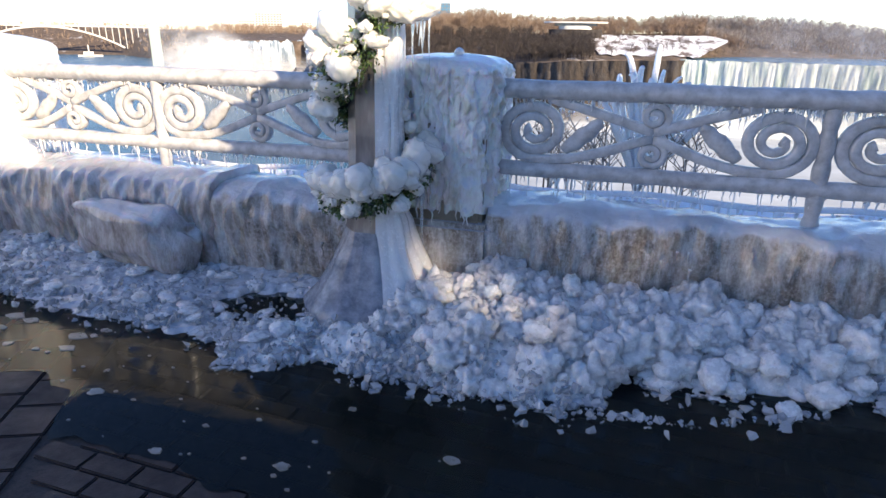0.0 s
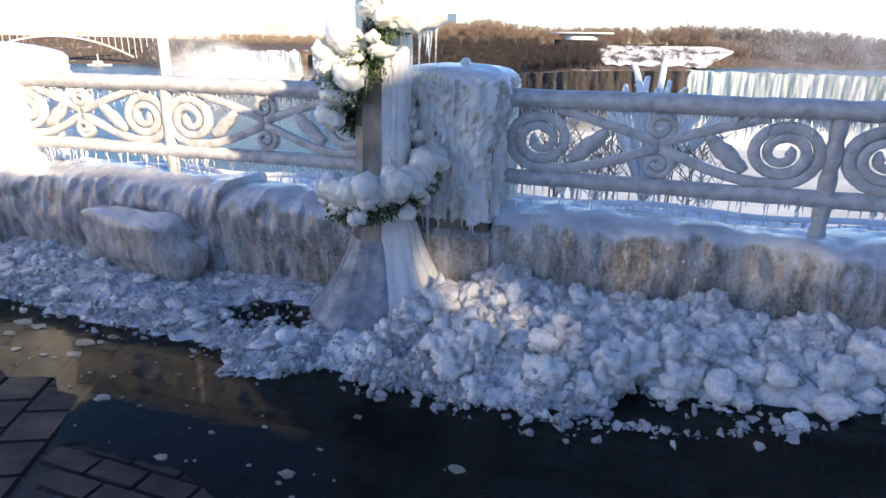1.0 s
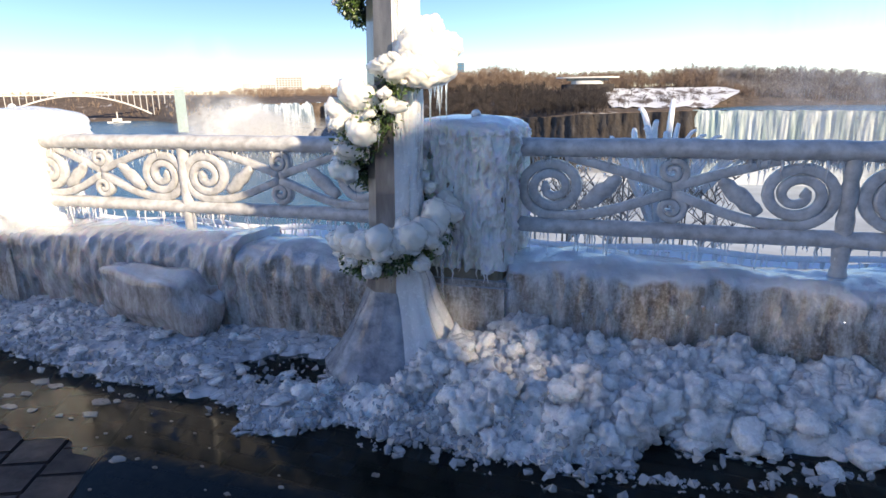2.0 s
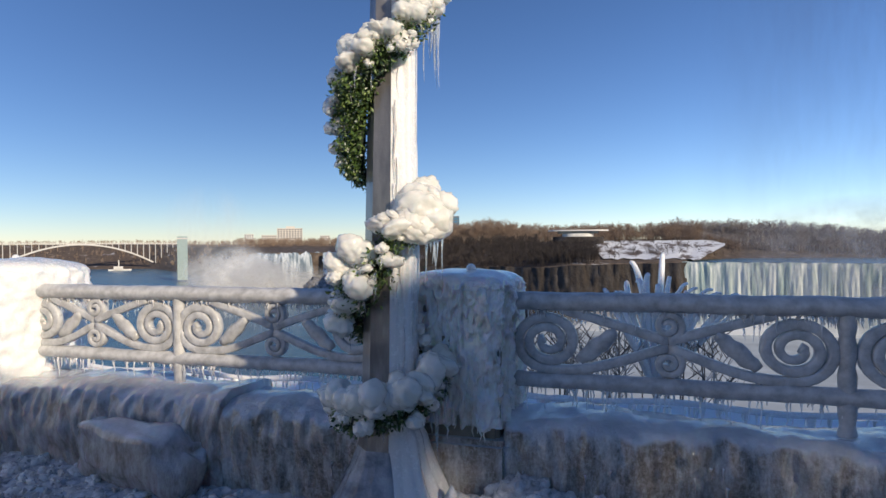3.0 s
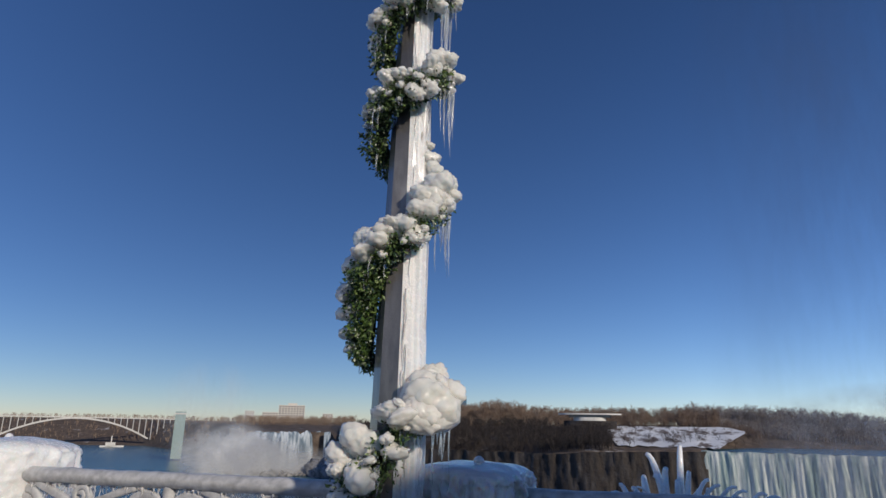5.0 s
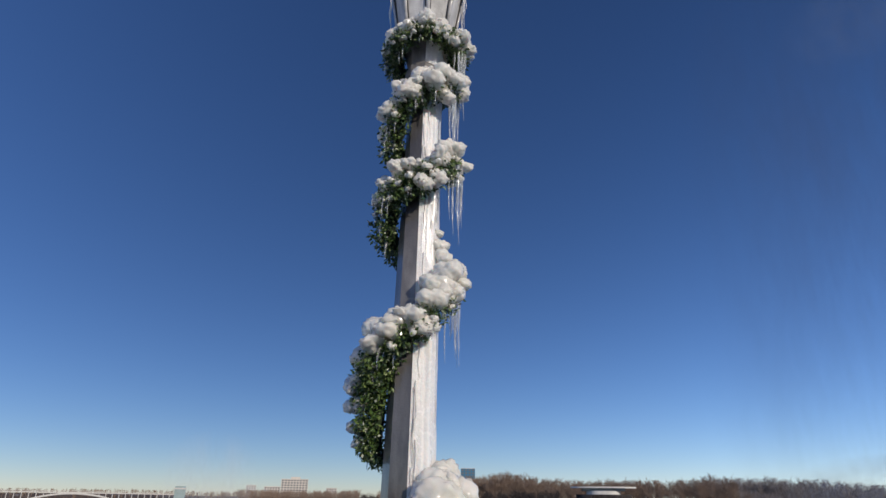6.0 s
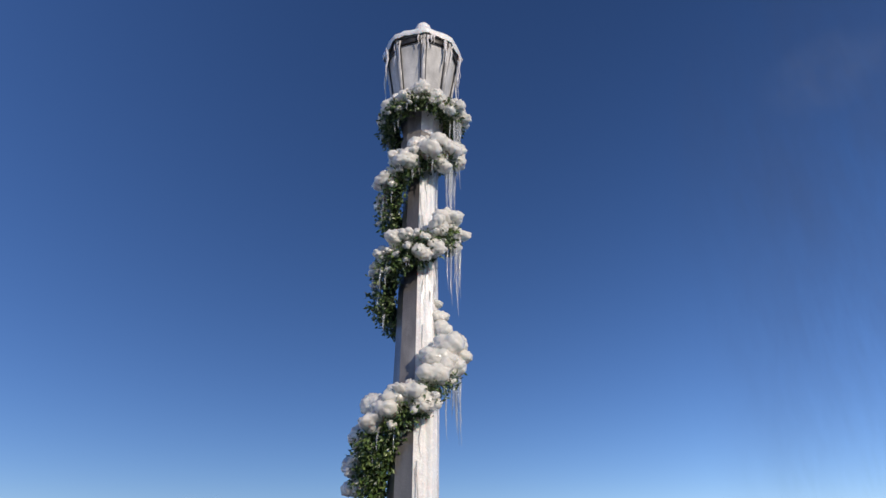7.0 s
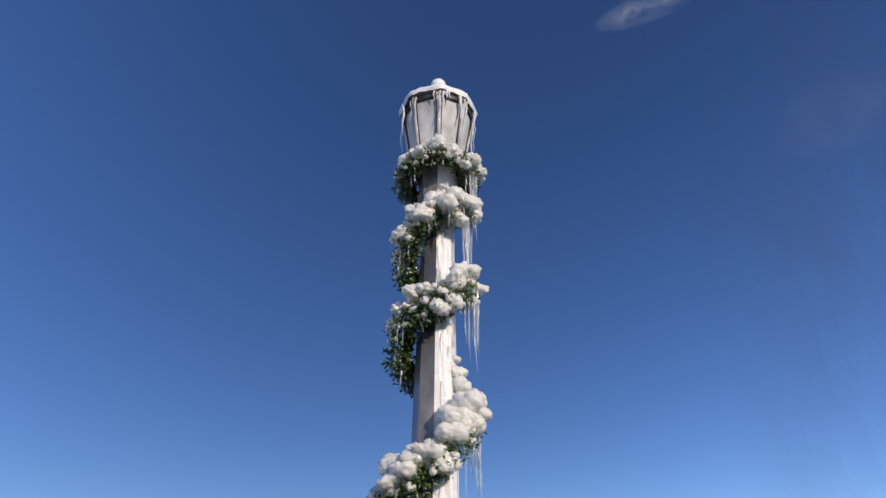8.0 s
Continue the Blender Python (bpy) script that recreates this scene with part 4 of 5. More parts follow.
# lantern: eight panes between ribs, widening upwards
lz0, lr0, lz1, lr1 = 4.46, 0.172, 4.94, 0.252
for k in range(8):
    a0, a1 = radians(22.5 + 45 * k), radians(67.5 + 45 * k)
    bm = bmesh.new()
    q = []
    for inn in (0.985, 0.955):
        for z, r in ((lz0, lr0), (lz1, lr1)):
            for a in (a0, a1):
                q.append(bm.verts.new(axis(z) + Vector((r * inn * math.cos(a), r * inn * math.sin(a), 0))))
    for f in ((0, 1, 3, 2), (5, 4, 6, 7), (0, 4, 5, 1), (2, 3, 7, 6), (0, 2, 6, 4), (1, 5, 7, 3)):
        bm.faces.new([q[i] for i in f])
    part("pane", bm, M_GLASS, post, "frosted lantern pane", smooth=False)
    bm = bmesh.new()
    sweep(bm, [axis(z) + Vector((r * math.cos(a0), r * math.sin(a0), 0)) for z, r in ((lz0 - 0.02, lr0), (lz1 + 0.02, lr1))], (0.013, 0.015), None, 6)
    part("rib", bm, M_RIME, post)
    for da in (0.075, -0.075):
        bm = bmesh.new()
        sweep(bm, [axis(z) + Vector((r * 0.988 * math.cos(a0 + da), r * 0.988 * math.sin(a0 + da), 0)) for z, r in ((lz0 - 0.01, lr0), (lz1, lr1))], (0.005, 0.005), None, 6)
        part("pane_frame", bm, M_BLACKIRON, post, "dark iron pane frame")
    bm = bmesh.new()
    a1_ = a0 + math.pi / 4
    sweep(bm, [axis(lz1 - 0.03) + Vector((lr1 * 0.985 * math.cos(a), lr1 * 0.985 * math.sin(a), 0)) for a in (a0, a1_)], (0.008, 0.028), (0, 0, 1), 6)
    part("head_bar", bm, M_BLACKIRON, post, "dark iron bar under the roof")
bm = bmesh.new()
octagon_stack(bm, [(lz1 - 0.01, lr1 + 0.005), (lz1 + 0.02, lr1 + 0.02), (lz1 + 0.045, lr1 + 0.012), (5.05, 0.19), (5.13, 0.11), (5.17, 0.05)])
part("roof", bevelled(bm, 0.006), M_IRON, post, smooth=False)
bm = bmesh.new()
bmesh.ops.create_uvsphere(bm, u_segments=14, v_segments=8, radius=0.058, matrix=Matrix.Translation(axis(5.225)))
part("finial", bm, M_ICE, post)
# ice cap over the roof
bm = bmesh.new()
prev = None
for j, (z, r) in enumerate([(4.942, 0.274), (4.962, 0.284), (4.978, 0.276), (5.015, 0.236), (5.075, 0.180), (5.14, 0.108), (5.18, 0.055), (5.19, 0.004)]):
    ring = []
    for k in range(48):
        a = k * math.tau / 48
        poly = math.cos(math.pi / 8) / math.cos(((a - radians(22.5)) % (math.pi / 4)) - math.pi / 8)
        zz = z - (0.05 * abs(fractal((math.cos(a) * 2.5, math.sin(a) * 2.5, 4), 1, 3)) if j == 0 else 0)
        ring.append(bm.verts.new(axis(zz) + Vector((math.cos(a), math.sin(a), 0)) * r * poly * (1 + 0.05 * fractal((math.cos(a) * 4, math.sin(a) * 4, z * 9), 1, 2))))
    if prev:
        for k in range(48):
            bm.faces.new((prev[k], prev[(k + 1) % 48], ring[(k + 1) % 48], ring[k]))
    prev = ring
part("ice_cap", bm, M_ICE, post, "ice cap with a dripping rim")
bm = bmesh.new()
for k in range(46):
    a = random.random() * math.tau
    r = 0.272 * (0.95 + 0.05 * math.cos(8 * a))
    icicle(bm, axis(4.92) + Vector((r * math.cos(a), r * math.sin(a), 0)), random.choice((0.06, 0.09, 0.13, 0.20, 0.28)) * random.uniform(0.7, 1.3), random.uniform(0.006, 0.012), 5)
tagged(part("icicle_fringe", bm, M_ICE, post), kind="stuff")
# ice that ran down the weather side
CAM_A = -68.7


def ice_run(a_from, a_to, z0, z1, thick, seed, mat=M_ICE):
    bm = bmesh.new()
    rows, cols = int((z1 - z0) / 0.04), 40
    prev = None
    for j in range(rows + 1):
        z = z0 + (z1 - z0) * j / rows
        base_r = float(np.interp(z, [G, 0.015, 0.035, 0.10, 0.18, 0.27, 0.36, 0.44, 0.52, 1.2, 2.2, 3.2, 4.16, 4.3, 4.44, 4.94], [0.40, 0.40, 0.372, 0.317, 0.264, 0.217, 0.184, 0.164, 0.150, 0.138, 0.123, 0.107, 0.094, 0.12, 0.19, 0.26]))
        ring = []
        for k in range(cols + 1):
            f = k / cols
            a = radians(a_from + (a_to - a_from) * f)
            poly = math.cos(math.pi / 8) / math.cos(((a - radians(22.5)) % (math.pi / 4)) - math.pi / 8)
            e = min(1, f * 2.6, (1 - f) * 6) * min(1, 0.04 + (z1 - z) / 0.14)
            t = thick * e * (0.55 + 0.75 * abs(fractal((f * 6.5 + seed, z * 0.5, seed), 1.0, 3)) + 0.35 * fractal((f * 3, z * 2.3, seed), 1, 3))
            ring.append(bm.verts.new(axis(z) + Vector((math.cos(a), math.sin(a), 0)) * (base_r * poly + t + 0.001)))
        if prev:
            for a_, b_, c_, d_ in zip(prev, prev[1:], ring[1:], ring):
                bm.faces.new((a_, b_, c_, d_))
        prev = ring
    part("ice_sheath", bm, mat, post, "ribbed white ice that ran down the shaft" if mat is M_ICE else "clear blue-grey ice over the foot")


ice_run(-67.5, 40, 0.46, 4.40, 0.024, 1.0)
ice_run(-68, 60, -0.07, 0.60, 0.055, 6.0)
ice_run(-205, -52, -0.07, 0.43, 0.040, 9.0, M_GLASSY)
bm = bmesh.new()
for k in range(90):
    a = radians(random.uniform(-64, 25))
    z = random.uniform(0.8, 4.1)
    r = float(np.interp(z, [0.5, 4.2], [0.150, 0.100]))
    icicle(bm, axis(z) + Vector((r * math.cos(a), r * math.sin(a), 0)), random.uniform(0.15, 0.5), random.uniform(0.004, 0.009), 5)
tagged(part("ice_ribs", bm, M_ICE, post), kind="stuff")

# ---- garland wound up the post ----
# way round from the camera's side (degrees, positive to its right), height, thickness
HELIX = [(-100, 0.62, 0.08), (-40, 0.65, 0.09), (30, 0.72, 0.10), (85, 0.82, 0.09), (180, 0.96, 0.06), (262, 1.12, 0.08), (290, 1.27, 0.12), (320, 1.31, 0.13), (342, 1.39, 0.11), (362, 1.56, 0.10), (400, 1.63, 0.10),
         (440, 1.72, 0.09), (540, 1.80, 0.06), (612, 1.92, 0.065), (622, 2.06, 0.09), (630, 2.20, 0.105), (650, 2.33, 0.115), (690, 2.45, 0.10), (730, 2.54, 0.10), (770, 2.70, 0.10), (800, 2.82, 0.07), (900, 2.96, 0.06),
         (985, 3.14, 0.09), (1005, 3.25, 0.10), (1040, 3.33, 0.09), (1080, 3.37, 0.10), (1130, 3.50, 0.10), (1165, 3.57, 0.08), (1260, 3.62, 0.06), (1345, 3.70, 0.09), (1372, 3.80, 0.09), (1400, 3.92, 0.09),
         (1440, 4.00, 0.09), (1510, 4.09, 0.09), (1620, 4.22, 0.05), (1710, 4.36, 0.08), (1800, 4.42, 0.07), (1890, 4.38, 0.08), (1980, 4.32, 0.04)]
H = np.array(HELIX)


def helix(w, out=0.0):
    """Place on the garland's line at way w, and the direction outwards."""
    z, th = float(np.interp(w, H[:, 0], H[:, 1])), float(np.interp(w, H[:, 0], H[:, 2]))
    a = radians(CAM_A + w)
    d = Vector((math.cos(a), math.sin(a), 0))
    r = float(np.interp(z, [0.5, 1.2, 4.1, 4.3, 4.5], [0.17, 0.15, 0.11, 0.13, 0.17]))
    return axis(z) + d * (r + 0.055 + out), d, th


garland = thing("garland", "evergreen garland wound up the post, clotted with ice", "garland")
leaf_v, leaf_f = [], []
for k in range(30000):
    w = random.uniform(-100, 1980) if k % 9 else random.uniform(606, 660)
    c, d, th = helix(w)
    if th < 0.065 and random.random() < 0.5:
        continue
    q = c + Vector([random.gauss(0, 1) for _ in range(3)]).normalized() * th * random.uniform(0.35, 1.06) + d * 0.012 + Vector((0, 0, -0.38 * th))
    u = (Vector([random.gauss(0, 1) for _ in range(3)]) + d * 0.8 + Vector((0, 0, -0.5))).normalized()
    s = u.cross(Vector([random.gauss(0, 1) for _ in range(3)])).normalized()
    n_ = u.cross(s)
    ln, wd = random.uniform(0.018, 0.038), random.uniform(0.005, 0.010)
    i = len(leaf_v)
    leaf_v += [q, q + u * ln * 0.5 + s * wd, q + u * ln + n_ * 0.004, q + u * ln * 0.5 - s * wd, q + u * ln * 0.45 - n_ * 0.004]
    leaf_f += [(i, i + 1, i + 4), (i + 1, i + 2, i + 4), (i + 2, i + 3, i + 4), (i + 3, i, i + 4)]
fol = from_mesh("foliage", data_mesh("foliage", leaf_v, leaf_f), M_LEAF, garland, "dark green leaves", smooth=False)
tagged(fol, kind="stuff")
# dark green tube, added behind the leaves so no gap shows through
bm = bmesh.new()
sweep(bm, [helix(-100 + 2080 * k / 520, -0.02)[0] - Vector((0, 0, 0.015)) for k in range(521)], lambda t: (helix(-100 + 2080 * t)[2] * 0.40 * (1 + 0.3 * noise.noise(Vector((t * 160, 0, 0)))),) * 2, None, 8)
part("stem", bm, M_CORE, garland, "dark filler tube, added behind the leaves")

LUMPS = [lump_mesh("ice_lump", k, 4, 5 + k % 4, 0.28, 0.0, 0.16) if k % 2 else lump_mesh("ice_lump", k, 4, 8, 0.30, 0.0, 0.24) for k in range(12)]


def garland_lump(w, rise, out, size, tall=0.9):
    c, d, th = helix(w, out)
    ob = from_mesh("ice_lump", random.choice(LUMPS[1::2] if size > 0.15 else LUMPS), M_GLAZE, garland)
    size *= 1.06
    ob.location = c + Vector((0, 0, rise))
    ob.scale = (size * U(0.9, 1.15), size * U(0.9, 1.15), size * tall * U(0.65, 1.15))
    ob.rotation_euler = (U(-0.5, 0.5), U(-0.5, 0.5), U(0, 6))


# large lumps that can be told apart: way, rise above the line, outward step, size
BIG = [(-88, 0.06, 0.06, 0.20), (-62, 0.08, 0.06, 0.22), (-36, 0.06, 0.07, 0.21), (-10, 0.05, 0.07, 0.22), (12, 0.05, 0.06, 0.23), (34, 0.05, 0.06, 0.22), (56, 0.06, 0.05, 0.21), (78, 0.05, 0.05, 0.22), (95, 0.02, 0.05, 0.18),
       (92, 0.14, -0.03, 0.10), (96, 0.20, -0.05, 0.09), (98, 0.25, -0.06, 0.08), (-20, -0.07, 0.09, 0.11), (25, -0.09, 0.08, 0.12), (614, 0.05, 0.10, 0.10), (619, 0.10, 0.11, 0.11), (624, 0.12, 0.11, 0.13), (628, 0.04, 0.11, 0.11), (616, -0.04, 0.08, 0.08), (634, -0.03, 0.11, 0.10), (640, 0.08, 0.10, 0.13),
       (272, -0.03, 0.05, 0.13), (284, 0.10, 0.05, 0.17), (322, 0.14, 0.05, 0.19), (326, -0.03, 0.07, 0.18), (300, 0.09, 0.07, 0.17), (356, -0.10, 0.04, 0.15),
       (366, -0.01, 0.05, 0.20), (380, -0.02, 0.06, 0.25), (396, -0.02, 0.05, 0.27), (412, -0.03, 0.05, 0.28), (428, -0.02, 0.04, 0.26), (444, -0.02, 0.03, 0.22), (418, 0.06, 0.0, 0.20), (436, 0.06, 0.0, 0.20), (300, -0.10, 0.07, 0.16), (284, -0.15, 0.06, 0.15), (352, 0.12, 0.03, 0.14),
       (632, 0.12, 0.06, 0.14), (660, 0.14, 0.05, 0.13), (684, 0.03, 0.06, 0.18), (732, -0.07, 0.05, 0.18), (752, 0.10, 0.03, 0.17), (778, -0.04, 0.06, 0.19), (758, 0.01, 0.05, 0.14),
       (626, 0.14, 0.04, 0.14), (634, 0.16, 0.05, 0.16), (624, 0.02, 0.07, 0.10), (630, -0.08, 0.07, 0.10), (640, -0.02, 0.07, 0.11), (620, -0.02, 0.06, 0.09), (672, 0.0, 0.07, 0.16), (700, 0.04, 0.06, 0.15), (716, 0.02, 0.06, 0.14),
       (742, 0.04, 0.06, 0.17), (766, 0.10, 0.05, 0.19), (788, 0.05, 0.05, 0.18), (790, 0.15, -0.02, 0.12), (791, 0.23, -0.05, 0.10), (792, 0.30, -0.06, 0.08), (798, -0.05, 0.06, 0.15),
       (1000, 0.09, 0.06, 0.098), (1020, 0.08, 0.06, 0.098), (1045, 0.08, 0.06, 0.107), (1066, 0.08, 0.05, 0.107), (1086, -0.07, 0.06, 0.123), (1104, -0.08, 0.06, 0.131), (1110, 0.07, 0.06, 0.115), (1128, 0.09, 0.05, 0.131), (1146, 0.07, 0.05, 0.131), (1158, -0.03, 0.06, 0.131), (1150, -0.13, 0.05, 0.098),
       (1350, 0.02, 0.06, 0.113), (1366, 0.06, 0.06, 0.123), (1384, 0.0, 0.07, 0.132), (1402, 0.06, 0.06, 0.123), (1420, -0.03, 0.07, 0.132), (1432, 0.06, 0.06, 0.132), (1452, 0.0, 0.07, 0.151), (1470, 0.05, 0.06, 0.151), (1488, 0.0, 0.06, 0.160), (1506, 0.04, 0.06, 0.160), (1520, -0.05, 0.06, 0.141), (1478, -0.10, 0.05, 0.123),
       (1722, 0.0, 0.05, 0.094), (1745, 0.04, 0.05, 0.103), (1775, 0.0, 0.05, 0.094), (1800, 0.03, 0.05, 0.113), (1822, 0.0, 0.05, 0.132), (1842, -0.04, 0.05, 0.113), (1862, 0.02, 0.05, 0.132), (1880, -0.02, 0.05, 0.132)]
for row in BIG:
    garland_lump(*row)
# rows of ice along each turn: turn, from, to, number, sizes
for turn, w0, w1, count, small, large in ((0, -100, 100, 36, 0.08, 0.145), (1, -85, 60, 20, 0.07, 0.13), (2, -95, 85, 34, 0.05, 0.10), (3, -95, 90, 80, 0.025, 0.075), (4, -95, 85, 105, 0.025, 0.085), (5, -95, 95, 85, 0.022, 0.07)):
    for k in range(count):
        w = 360 * turn + w0 + (w1 - w0) * (k + random.random()) / count
        c, d, th = helix(w)
        rise, out = (U(0.05, 0.9), U(0.0, 0.85)) if random.random() < 0.5 else (U(-0.9, 0.3), U(0.5, 0.95))
        size = U(small, large) * (1.0 if rise > 0.1 else 0.65)
        garland_lump(w, rise * th, out * th, size, U(0.7, 1.05))
for turn in range(6):
    for k in range(7):
        c, d, th = helix(360 * turn + U(58, 98))
        ob = from_mesh("icicle", random.choice(ICICLES), M_ICICLE, garland)
        ob.location = c + d * U(0.3, 1.0) * th - Vector((0, 0, th * 0.3))
        ln = U(0.18, 0.52) if turn > 1 else U(0.10, 0.28)
        ob.scale = (0.013, 0.013, ln)
for k in range(150):
    w = U(-60, 1930)
    side = ((w + 180) % 360) - 180
    if abs(side) > 125:
        continue
    c, d, th = helix(w)
    ln = U(0.05, 0.15)
    if 50 < side < 115:
        ln = U(0.12, 0.45)
    ob = from_mesh("icicle", random.choice(ICICLES), M_ICICLE, garland)
    ob.location = c + d * U(0.0, th) - Vector((0, 0, th * 0.6))
    wide = U(0.006, 0.012) * (1 + ln)
    ob.scale = (wide, wide, ln)

# ---- paving, meltwater, ice rubble ----
def shore(x):
    """How far the rubble reaches towards the camera at x."""
    return float(np.interp(x, [-6.5, -3.6, -2.83, -2.28, -1.86, -1.75, -1.6, -1.33, -1.0, -0.68, -0.26, 0.07, 0.45, 0.79, 1.2, 3], [2.7, 2.60, 2.48, 2.46, 2.42, 2.22, 2.24, 2.40, 2.35, 2.35, 2.31, 2.36, 2.46, 2.58, 2.74, 2.8])) + 0.05 * fractal((x * 4, 0, 0), 1, 3)


def heap(x, y):
    """Height of the rubble above the paving."""
    s = shore(x)
    back = RY - 0.27
    if y < s:
        return -0.03
    f = min(1, (y - s) / (back - s))
    h = float(np.interp(x, [-6, -3.4, -2.2, -1.7, -1.35, -1.0, -0.6, 0.0, 0.5, 1.0, 2.0], [0.10, 0.11, 0.07, 0.05, 0.07, 0.17, 0.21, 0.18, 0.16, 0.14, 0.13]))
    bare = max(0.0, min(1, (x + 0.35) / 0.5))          # thin, broken apron towards the right
    base = h * (1 - bare) * f ** 0.7 + h * bare * 1.05 * max(0.0, (f - 0.36) / 0.64) ** 0.6 + 0.010 - 0.055 * bare * max(0.0, 1 - f / 0.42)
    pool = math.exp(-((x + 1.92) ** 2 / 0.085 + (y - 2.90) ** 2 / 0.045))
    gaps = 0.16 * max(0.0, fractal((x * 3.1, y * 3.1, 12), 1, 3) + 0.12 * bare) * bare * max(0.0, 1 - f * 1.3)
    flat_ = 0.45 if x < -1.6 else 1.0
    return base + flat_ * (0.075 * fractal((x * 2.4, y * 2.4, 1), 1, 3) + 0.035 * fractal((x * 6.5, y * 6.5, 4), 1, 2)) * min(1, f * 4) - 0.14 * pool - gaps


# rubble: a fine sheet of rounded lumps grown together
NX, NY = 720, 132
X0, X1, Y0, Y1 = -5.4, 2.0, 2.02, RY - 0.15
gx = np.linspace(X0, X1, NX)
gy = np.linspace(Y0, Y1, NY)
hz = np.array([[heap(x, y) for y in gy] for x in gx])
base_hz = hz.copy()
rng = np.random.RandomState(4)
for k in range(5200):
    x, y = rng.uniform(X0, X1), None
    s_ = shore(x)
    y = s_ - 0.03 + (Y1 - s_) * rng.rand() ** 1.1
    depth = (y - s_) / (Y1 - s_)
    left = x < -1.55
    pick = rng.rand()
    if left:
        r = rng.uniform(0.012, 0.035) if pick < 0.5 else rng.uniform(0.035, 0.09)
        sink = 0.82
    else:
        r = rng.uniform(0.012, 0.03) if pick < 0.6 or depth < 0.15 else rng.uniform(0.03, 0.06) if pick < 0.88 else rng.uniform(0.06, 0.13)
        sink = 0.1 if pick < 0.6 else 0.35
    if x > -0.1 and depth < 0.36 and rng.rand() < 0.8 or ((x + 1.92) ** 2 / 0.085 + (y - 2.90) ** 2 / 0.045 < 0.9 and rng.rand() < 0.85):
        continue
    i0, i1 = np.searchsorted(gx, [x - r * 1.3, x + r * 1.3])
    j0, j1 = np.searchsorted(gy, [y - r * 1.1, y + r * 1.1])
    if i1 - i0 < 2 or j1 - j0 < 2:
        continue
    ex, ey, turn = rng.uniform(0.8, 1.3), rng.uniform(0.75, 1.1), rng.uniform(0, 3.1)
    dx, dy = np.meshgrid(gx[i0:i1] - x, gy[j0:j1] - y, indexing="ij")
    u, v = (dx * np.cos(turn) + dy * np.sin(turn)) / (r * ex), (dy * np.cos(turn) - dx * np.sin(turn)) / (r * ey)
    q = np.maximum(np.abs(u) ** 2.6 + np.abs(v) ** 2.6, 0)
    c = base_hz[np.searchsorted(gx, x) - 1, min(NY - 1, np.searchsorted(gy, y))]
    tilt = rng.uniform(-0.12, 0.12) * dx + rng.uniform(-0.12, 0.12) * dy if left else 0.0
    cap = c - r * sink + tilt + r * np.maximum(0, 1 - q) ** (0.22 if left else 0.6) * rng.uniform(0.6 if left else 0.5, 1.0)
    hz[i0:i1, j0:j1] = np.where(q < 1, np.maximum(hz[i0:i1, j0:j1], cap), hz[i0:i1, j0:j1])
verts = [(gx[i], gy[j], G + hz[i, j] + (0.012 if gx[i] < -1.6 else 0.026) * fractal((gx[i] * 17, gy[j] * 17, 0), 1, 4) - 0.014 * abs(fractal((gx[i] * 13, gy[j] * 13, 5), 1, 2))) for i in range(NX) for j in range(NY)]
faces = [(i * NY + j, (i + 1) * NY + j, (i + 1) * NY + j + 1, i * NY + j + 1) for i in range(NX - 1) for j in range(NY - 1)
         if max(hz[i, j], hz[i + 1, j], hz[i, j + 1], hz[i + 1, j + 1]) > -0.02]
split = [f for f in faces if gx[f[0] // NY] < -1.62]
rest = [f for f in faces if gx[f[0] // NY] >= -1.62]
tagged(from_mesh("ice_bank", data_mesh("ice_bank", verts, rest), M_RUBBLE), "bank of refrozen crushed ice against the wall", "ice", kind="stuff")
tagged(from_mesh("slush_field", data_mesh("slush_field", verts, split), M_SLUSH), "flat field of frozen slush and plates of ice", "ice", kind="stuff")

CHUNKS = [lump_mesh("ice_chunk", 20 + k, 4, 9, 0.30, 0.3 if k % 2 else 0.7, 0.20) for k in range(8)]


def shard_mesh(seed, points=11):
    """A small angular piece of broken ice."""
    rng_ = random.Random(seed)
    bm = bmesh.new()
    for k in range(points):
        v = Vector((rng_.gauss(0, 1), rng_.gauss(0, 1), rng_.gauss(0, 0.7))).normalized() * rng_.uniform(0.35, 0.55)
        bm.verts.new(v)
    hull = bmesh.ops.convex_hull(bm, input=bm.verts)
    bmesh.ops.delete(bm, geom=[v for v in bm.verts if not v.link_faces], context="VERTS")
    me = bpy.data.meshes.new("shard")
    bm.to_mesh(me)
    bm.free()
    return me


SMALL = [shard_mesh(40 + k) for k in range(9)]


def surface(x, y):
    i, j = int(np.clip(np.searchsorted(gx, x), 0, NX - 1)), int(np.clip(np.searchsorted(gy, y), 0, NY - 1))
    return max(0.0, float(hz[i, j])) if Y0 < y < Y1 else 0.0


